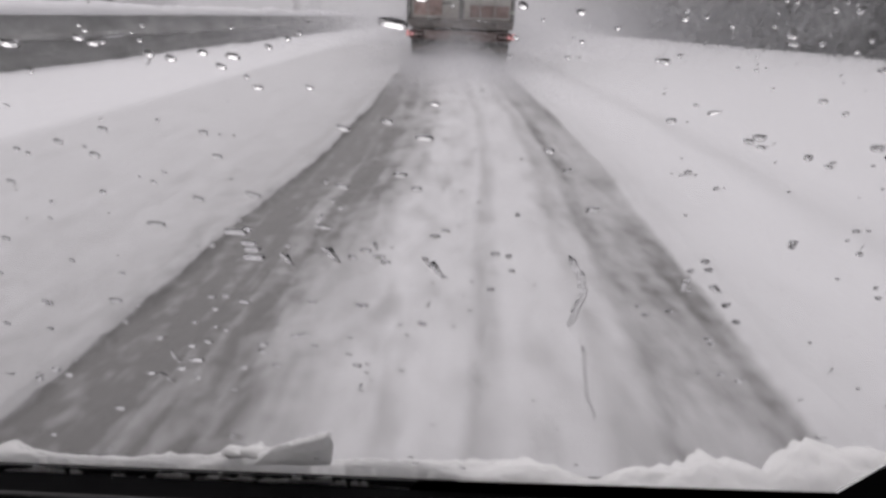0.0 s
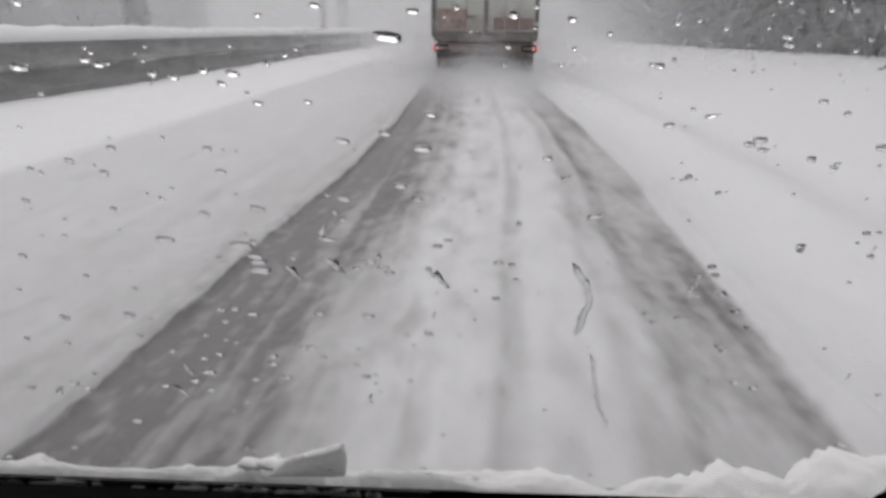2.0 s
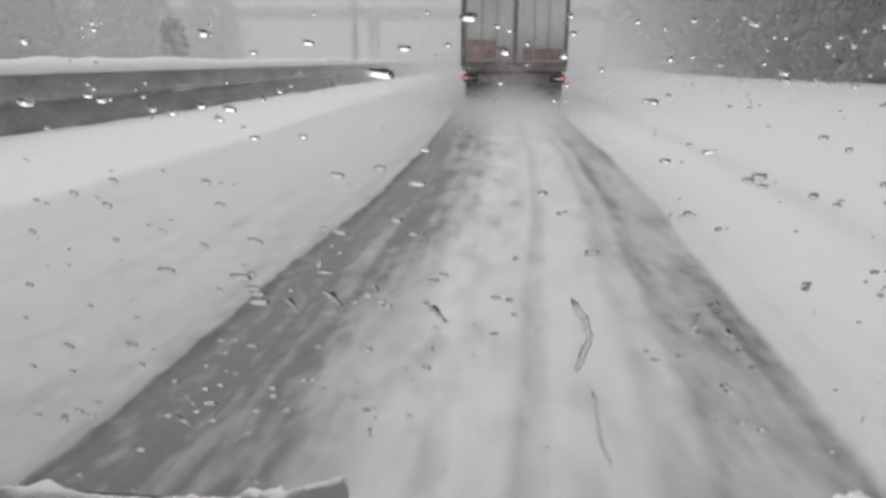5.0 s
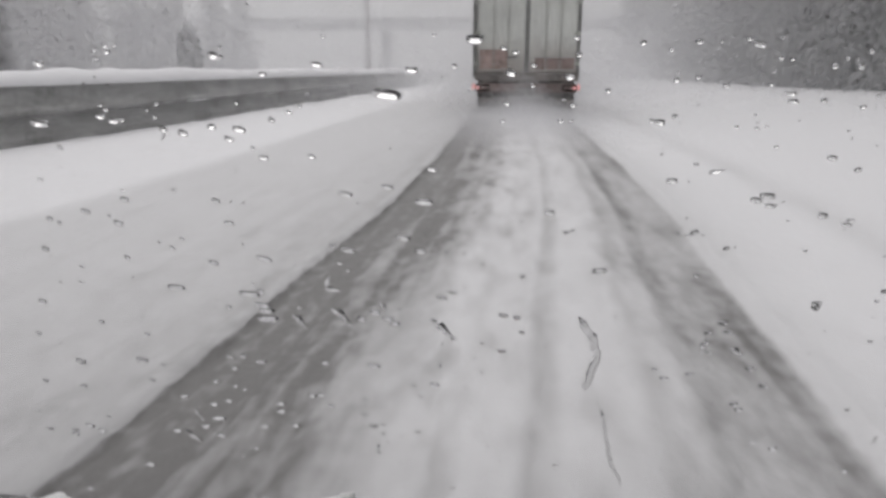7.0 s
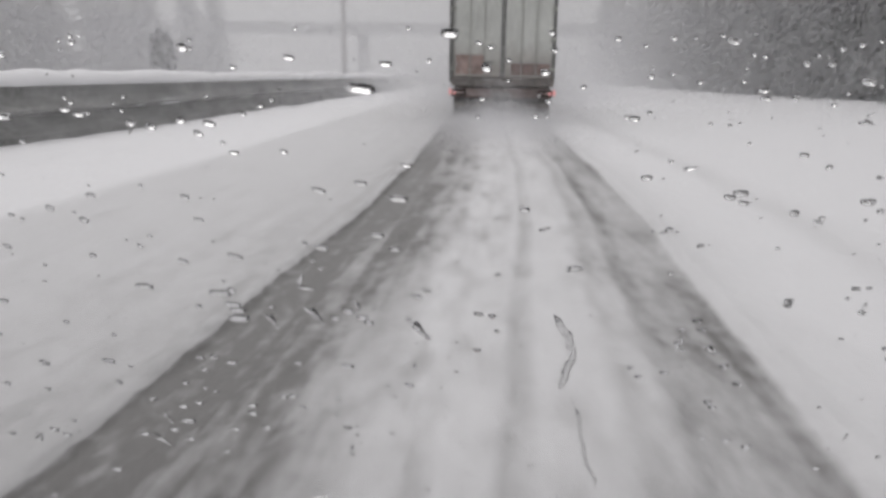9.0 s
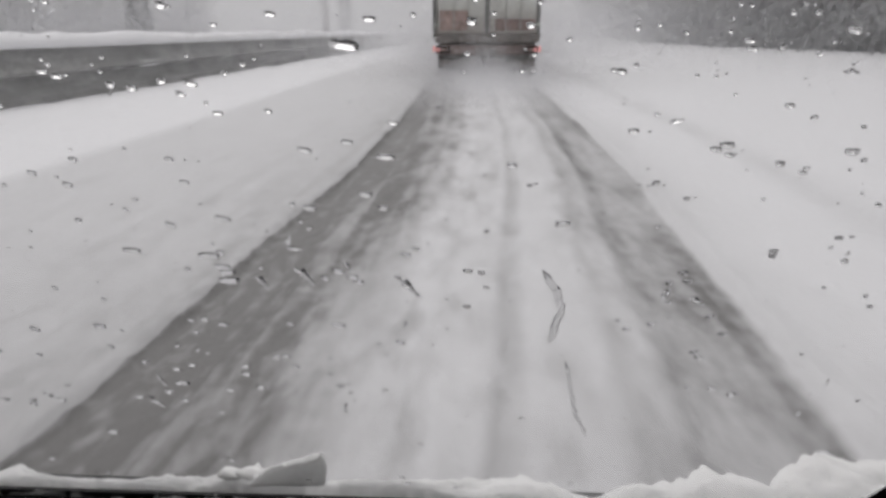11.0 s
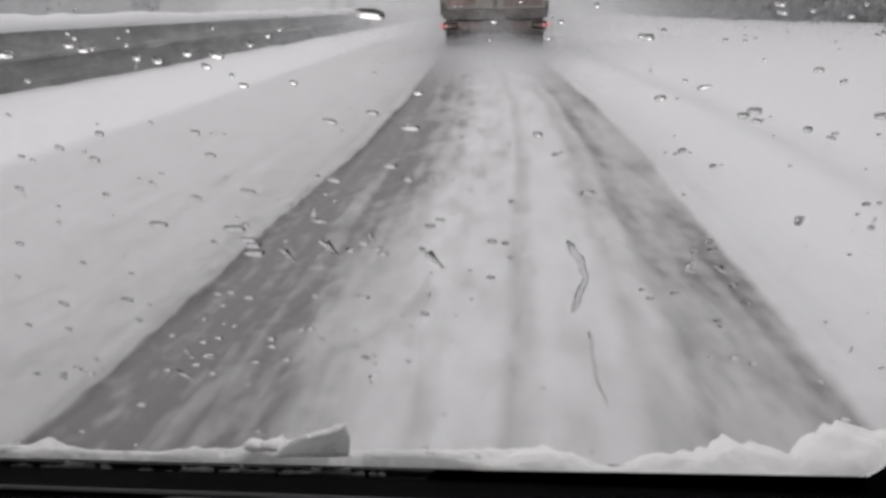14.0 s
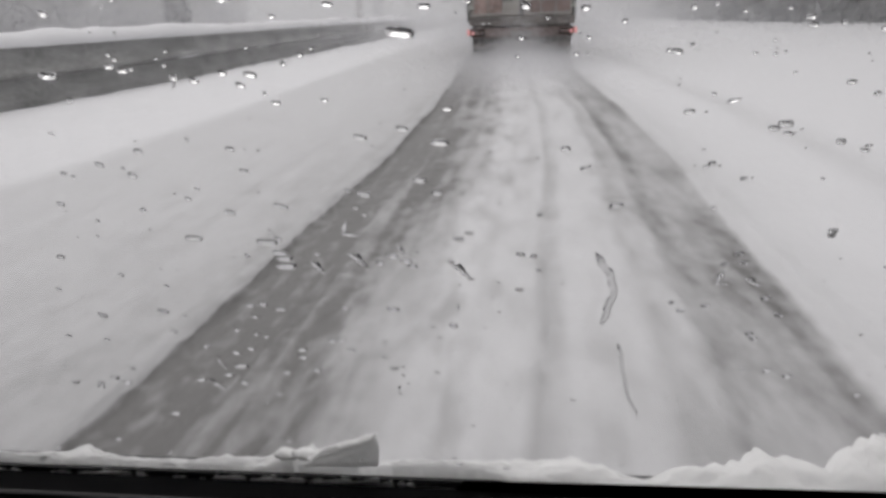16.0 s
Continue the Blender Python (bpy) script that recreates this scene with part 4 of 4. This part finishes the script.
# u and v on the pane in metres, width in millimetres
DROPS = [
    [(-0.419, 0.518, 7.9), (-0.356, 0.533, 4.7), (-0.366, 0.529, 2.9), (-0.356, 0.528, 5.7), (-0.348, 0.533, 2.8), (-0.367, 0.522, 2.9), (-0.266, 0.525, 7.9), (-0.260, 0.524, 3.7), (-0.259, 0.531, 2.8), (-0.228, 0.510, 5.6), (-0.182, 0.518, 9.5), (-0.437, 0.465, 17.7), (-0.379, 0.472, 9.1), (-0.368, 0.468, 10.1), (-0.376, 0.482, 4.0), (-0.372, 0.478, 4.0), (-0.360, 0.469, 4.0), (-0.325, 0.484, 3.9), (-0.330, 0.472, 4.0), (-0.335, 0.478, 3.0), (-0.325, 0.461, 7.0), (-0.308, 0.458, 8.0), (-0.281, 0.464, 6.9), (-0.255, 0.485, 2.9), (-0.257, 0.462, 11.8), (-0.227, 0.471, 5.8), (-0.211, 0.478, 4.8), (-0.201, 0.483, 3.8), (-0.427, 0.442, 5.3), (-0.268, 0.453, 9.0), (-0.248, 0.445, 4.0), (-0.240, 0.436, 9.0)],
    [(-0.197, 0.438, 5.9), (-0.458, 0.410, 4.4), (-0.331, 0.402, 3.7), (-0.380, 0.401, 3.3)],
    [(-0.381, 0.391, 7.7), (-0.424, 0.377, 7.9), (-0.464, 0.368, 6.3), (-0.455, 0.364, 4.6), (-0.402, 0.373, 3.9), (-0.395, 0.365, 7.9), (-0.481, 0.333, 7.1), (-0.450, 0.313, 4.2), (-0.457, 0.294, 4.3), (-0.398, 0.326, 6.4), (-0.348, 0.339, 5.7), (-0.293, 0.392, 7.4), (-0.285, 0.369, 9.7), (-0.310, 0.323, 10.2), (-0.258, 0.330, 15.0), (-0.356, 0.292, 18.3), (-0.509, 0.267, 7.6), (-0.451, 0.243, 5.7), (-0.530, 0.223, 5.3), (-0.404, 0.229, 5.0), (-0.306, 0.270, 6.5), (-0.275, 0.301, 4.0), (-0.281, 0.287, 22.0), (-0.269, 0.291, 6.9), (-0.270, 0.274, 16.4), (-0.267, 0.267, 16.4), (-0.267, 0.257, 21.3), (-0.232, 0.273, 4.6), (-0.336, 0.350, 4.5)],
    [(-0.494, 0.185, 12.0), (-0.420, 0.192, 13.7), (-0.548, 0.152, 6.3), (-0.503, 0.147, 6.2), (-0.417, 0.162, 6.7), (-0.398, 0.186, 4.6), (-0.572, 0.072, 10.4), (-0.538, 0.073, 8.8), (-0.541, 0.065, 7.4), (-0.517, 0.082, 11.6), (-0.504, 0.074, 10.2), (-0.488, 0.099, 5.7), (-0.318, 0.203, 8.8), (-0.303, 0.205, 7.5), (-0.285, 0.198, 11.2), (-0.317, 0.186, 6.4), (-0.342, 0.166, 6.5), (-0.321, 0.160, 5.2), (-0.311, 0.156, 5.2), (-0.384, 0.140, 8.0), (-0.352, 0.130, 9.4), (-0.333, 0.137, 9.3), (-0.351, 0.108, 16.3), (-0.370, 0.093, 11.1), (-0.407, 0.083, 11.2), (-0.355, 0.079, 9.7), (-0.275, 0.125, 10.5), (-0.273, 0.137, 9.8), (-0.262, 0.104, 8.0), (-0.299, 0.099, 9.4), (-0.316, 0.061, 8.4), (-0.459, 0.019, 13.4)],
    [(-0.556, -0.037, 9.5), (-0.492, -0.062, 6.3), (-0.326, -0.027, 17.8), (-0.652, -0.062, 9.9), (-0.236, 0.152, 7.6), (-0.334, 0.045, 4.2)],
    [(-0.171, 0.402, 12.2), (-0.101, 0.396, 15.5), (-0.122, 0.358, 12.0), (-0.175, 0.343, 12.3), (-0.190, 0.347, 4.8), (-0.107, 0.344, 9.4), (-0.185, 0.328, 4.4), (-0.178, 0.320, 4.4), (-0.170, 0.262, 6.9), (-0.156, 0.271, 11.3), (-0.143, 0.264, 11.4), (-0.137, 0.258, 8.0), (0.008, 0.389, 6.8), (0.024, 0.369, 5.4), (0.029, 0.371, 3.9), (0.056, 0.330, 12.6), (0.051, 0.327, 4.0), (-0.013, 0.320, 4.7), (-0.079, 0.299, 8.1), (-0.089, 0.292, 9.8), (-0.098, 0.264, 6.2), (-0.079, 0.242, 5.7), (-0.030, 0.274, 7.6), (-0.017, 0.272, 6.5), (-0.012, 0.254, 5.5), (-0.031, 0.229, 6.8), (-0.051, 0.238, 3.4), (-0.093, 0.428, 8.2), (-0.133, 0.410, 10.4)],
    [(-0.163, 0.200, 13.2), (-0.214, 0.201, 7.3), (-0.226, 0.154, 8.9), (-0.177, 0.152, 5.0), (-0.180, 0.127, 6.4), (-0.217, 0.138, 6.4), (-0.171, 0.110, 7.7), (-0.160, 0.113, 4.5), (-0.161, 0.099, 4.5), (-0.169, 0.068, 5.3), (-0.157, 0.086, 3.3), (-0.122, 0.105, 5.7), (-0.123, 0.175, 4.2), (-0.100, 0.178, 7.8), (-0.116, 0.160, 4.3), (-0.067, 0.176, 3.6), (-0.051, 0.199, 3.5), (-0.085, 0.014, 5.4), (0.031, 0.065, 5.7), (-0.230, -0.064, 6.7), (-0.111, -0.052, 6.4)],
    [(-0.174, 0.540, 3.5), (-0.127, 0.494, 23.3), (-0.106, 0.514, 10.2), (-0.056, 0.538, 13.2), (-0.072, 0.517, 4.4), (-0.087, 0.541, 3.4), (-0.028, 0.512, 6.9), (-0.031, 0.487, 4.5), (-0.034, 0.531, 4.7), (-0.025, 0.528, 4.3), (-0.011, 0.518, 3.9), (-0.011, 0.502, 3.0), (0.017, 0.509, 6.4), (0.021, 0.486, 3.9), (0.020, 0.539, 4.1), (0.023, 0.526, 5.0), (0.047, 0.498, 4.3), (0.012, 0.473, 3.6), (-0.034, 0.472, 2.7), (0.021, 0.473, 2.7)],
    [(0.069, 0.535, 4.9), (0.090, 0.530, 3.3), (0.109, 0.536, 4.8), (0.125, 0.536, 2.4), (0.152, 0.534, 9.9), (0.144, 0.538, 4.0), (0.167, 0.539, 2.4), (0.169, 0.524, 3.2), (0.177, 0.523, 3.2), (0.208, 0.518, 5.1), (0.215, 0.524, 3.1), (0.222, 0.523, 2.3), (0.226, 0.518, 5.5), (0.243, 0.532, 3.8), (0.255, 0.535, 3.8), (0.230, 0.529, 3.9), (0.256, 0.505, 10.7), (0.244, 0.496, 4.0), (0.236, 0.487, 4.5), (0.185, 0.491, 8.6), (0.182, 0.497, 8.2), (0.166, 0.504, 3.3), (0.166, 0.514, 2.4), (0.113, 0.509, 3.3), (0.097, 0.507, 5.0), (0.134, 0.503, 4.1), (0.207, 0.492, 4.9), (0.083, 0.474, 4.3), (0.089, 0.473, 7.4), (0.100, 0.478, 4.3), (0.160, 0.480, 2.5), (0.163, 0.469, 3.4)],
    [(0.170, 0.471, 2.5), (0.148, 0.470, 3.4)],
    [(0.181, 0.454, 3.4), (0.225, 0.445, 6.8), (0.247, 0.435, 6.0), (0.123, 0.437, 4.0), (0.106, 0.422, 7.7), (0.288, 0.427, 5.1), (0.176, 0.406, 10.3), (0.184, 0.410, 12.5), (0.188, 0.401, 9.0), (0.231, 0.393, 7.2), (0.252, 0.385, 8.5), (0.254, 0.389, 5.4), (0.286, 0.405, 12.6), (0.298, 0.397, 6.1), (0.289, 0.388, 3.5), (0.307, 0.365, 3.6), (0.127, 0.370, 3.8), (0.132, 0.373, 6.6), (0.139, 0.371, 2.8), (0.161, 0.358, 5.7), (0.168, 0.359, 2.4), (0.226, 0.358, 3.7), (0.205, 0.387, 2.7), (0.249, 0.303, 7.7), (0.249, 0.298, 6.8), (0.302, 0.319, 8.4), (0.313, 0.320, 4.7), (0.315, 0.293, 6.7), (0.298, 0.308, 3.8), (0.306, 0.262, 4.4), (0.347, 0.253, 4.9), (0.141, 0.328, 3.4)],
    [(0.162, 0.264, 6.2), (0.173, 0.276, 7.6), (0.179, 0.266, 7.7), (0.130, 0.204, 8.8), (0.153, 0.211, 8.7), (0.120, 0.215, 5.4), (0.208, 0.222, 7.4), (0.225, 0.200, 9.6), (0.202, 0.174, 7.1), (0.208, 0.167, 7.7), (0.206, 0.122, 5.7), (0.231, 0.121, 9.1), (0.253, 0.113, 7.9), (0.313, 0.009, 8.4), (0.377, 0.023, 14.6), (0.331, 0.086, 5.7), (0.310, 0.175, 4.2), (0.387, 0.109, 5.5)],
    [(0.324, 0.354, 6.4), (-0.222, -0.073, 5.9), (-0.105, -0.064, 7.2), (-0.045, -0.069, 8.5), (0.097, -0.052, 5.4), (0.355, 0.240, 6.1), (0.397, 0.182, 6.3)],
]
# broken and trailing drops: u, v, length in millimetres, slant in degrees
TRAILS = [(-0.234, 0.255, 17.6, -62), (-0.199, 0.305, 13.4, 85), (-0.196, 0.297, 14.6, -8), (-0.190, 0.264, 21.9, -55), (-0.147, 0.278, 11.2, -80), (-0.089, 0.253, 21.4, -50), (-0.374, 0.110, 15.0, -70), (-0.391, 0.076, 21.1, -45), (0.161, 0.248, 15.7, 80), (0.166, 0.239, 8.4, -10), (0.192, 0.242, 14.6, -35), (0.139, 0.431, 11.1, 15), (0.264, 0.473, 11.0, -10), (0.265, 0.480, 6.5, 45), (-0.094, 0.204, 8.2, 85), (-0.169, 0.076, 9.3, 80), (0.315, 0.301, 7.6, 80), (0.347, 0.135, 9.7, 88), (0.097, 0.512, 6.6, 85), (-0.326, 0.455, 7.1, 70)]
rr = random.Random(8)


def place_drop(mesh, u, v, long, flat, tall, slant, label):
    o = new("water_drop", mesh)
    o.matrix_basis = Matrix.Translation(on_glass(u, v, 0.0054)) @ GLASS_TURN @ SAG @ Matrix.Rotation(radians(slant), 4, "Z") @ Matrix.Diagonal((long / 1000, long * flat / 1000, long * tall / 1000, 1))
    tagged(o, label, "water drop", "drops on the windscreen")
    o.visible_shadow = False
    return o


for region in DROPS:
    for u, v, w in region:
        flat = rr.uniform(0.32, 0.4) if w > 14 else rr.uniform(0.4, 0.52) if w > 8 else rr.uniform(0.52, 0.7)
        w *= 1.02 if w > 8 else 1.18
        label = "broad flat drop of meltwater clinging to the windscreen" if w > 14 else "flat clear drop of meltwater clinging to the windscreen" if w > 8 else "small clear water drop on the windscreen"
        place_drop(rr.choice(LENSES) if w > 8 else rr.choice(BEADS), u, v, w, flat, flat, rr.uniform(-16, 1), label)
for u, v, w, a in TRAILS:
    place_drop(rr.choice(SMEARED), u, v, w * 1.1, 0.27, 0.27, a, "broken water drop smeared along the windscreen")

# a runnel that has begun to trickle
for name, pts, rad in (("water_runnel", [(0.041, 0.274), (0.049, 0.262), (0.057, 0.248), (0.063, 0.230), (0.060, 0.208), (0.056, 0.191), (0.055, 0.180)], 0.0040),
                       ("water_runnel", [(0.072, 0.155), (0.080, 0.13), (0.086, 0.09), (0.098, 0.057), (0.107, 0.033)], 0.0022)):
    bm = bmesh.new()
    along = np.linspace(0, len(pts) - 1, 70)
    fu, fv = (np.interp(along, range(len(pts)), [p[k] for p in pts]) for k in (0, 1))
    for k in range(4):
        fu[1:-1] = (fu[:-2] + 2 * fu[1:-1] + fu[2:]) / 4
    fu += 0.0011 * np.sin(along * 4.2) + 0.0005 * np.sin(along * 11 + 1)
    ends = np.minimum(1, 0.2 + np.minimum(np.arange(70), 69 - np.arange(70)) / 10)
    tube(bm, [on_glass(u, v, 0.006 + rad * 0.5) for u, v in zip(fu, fv)], list(rad * ends * (0.9 + 0.06 * np.sin(along * 3.1 + 1) + 0.03 * np.sin(along * 7))), 10)
    o = part(name, bm, WATER, smooth=True)
    tagged(o, "wavering trickle of water running down the windscreen", "water")
    o.visible_shadow = False

# the finest droplets
bv, bf = [], []
base = drop_mesh("fine_bead", 2, 3, 8)
cv = np.array([v.co[:] for v in base.vertices])
tri = []
for p in base.polygons:
    for k in range(1, len(p.vertices) - 1):
        tri.append((p.vertices[0], p.vertices[k], p.vertices[k + 1]))
tri = np.array(tri)
gt = np.array((GLASS_TURN @ SAG).to_3x3())
for k in range(260):
    u, v = rr.uniform(-0.7, 0.45), rr.uniform(-0.08, 0.66)
    w = rr.uniform(1.6, 3.6) / 1000
    bf.append(tri + len(bv) * len(cv))
    bv.append((cv * (w, w * 0.6, w * 0.6)) @ gt.T + np.array(on_glass(u, v, 0.0054)))
mist = arrays("fine_droplets", np.concatenate(bv), np.concatenate(bf), WATER, smooth=True)
tagged(mist, "scatter of fine water droplets over the windscreen", "water", kind="stuff")
mist.visible_shadow = False


# ---- falling snow ----
def flakes(name, count, place, size, seed):
    r = np.random.default_rng(seed)
    c = place(r, count)
    s = size(r, c)
    a, b = r.normal(size=(count, 3)), r.normal(size=(count, 3))
    a /= np.linalg.norm(a, axis=1)[:, None]
    b -= (a * b).sum(1)[:, None] * a
    b /= np.linalg.norm(b, axis=1)[:, None]
    s = s[:, None]
    v = np.stack([c + a * s, c - 0.5 * a * s + 0.87 * b * s, c - 0.5 * a * s - 0.87 * b * s], 1).reshape(-1, 3)
    return arrays(name, v, np.arange(3 * count).reshape(-1, 3), FLAKE)


def in_the_air(r, n):
    y = 14 + 84 * r.random(n)
    x = (r.random(n) * 1.42 - 0.74) * (2 + y)
    z = 0.15 + r.random(n) * (1.1 + 0.13 * y)
    return np.stack([x, y, z], 1)


def behind_wheels(r, n):
    y = 17.2 - 7.5 * r.random(n) ** 2.4
    x = 0.06 + r.normal(size=n) * (0.78 + 0.06 * (17.2 - y))
    z = 0.02 + np.abs(r.normal(size=n)) * np.where(r.random(n) < 0.7, 0.15 + 0.07 * np.exp(-(x / 0.5) ** 2), 0.24 + 0.34 * np.exp(-(x / 0.5) ** 2))
    return np.stack([x, y, z], 1)


def beside_lorry(r, n):
    y = 19 + 30 * r.random(n)
    x = 0.3 + r.normal(size=n) * (1.9 + 0.075 * (y - 19))
    z = 0.05 + np.abs(r.normal(size=n)) * (0.9 + 0.05 * (y - 19))
    return np.stack([x, y, z], 1)


# Flake size grows with distance, so the flakes stand in for haze.
air = flakes("falling_snow", 1520000, in_the_air, lambda r, c: c[:, 1] * 0.00072 * (0.6 + 0.8 * r.random(len(c))), 4)
tagged(air, "steady fall of white snowflakes, enlarged with distance to stand in for haze", "snowfall", kind="stuff")
spray = flakes("snow_spray", 150000, behind_wheels, lambda r, c: 0.00068 * c[:, 1] * (0.5 + r.random(len(c))), 5)
tagged(spray, "powder snow whirled up behind the lorry's wheels", "snow", kind="stuff")
plume = flakes("snow_plume", 260000, beside_lorry, lambda r, c: 0.00082 * c[:, 1] * (0.5 + r.random(len(c))), 6)
tagged(plume, "white plume of powder snow drifting along the lorry", "snow", kind="stuff")
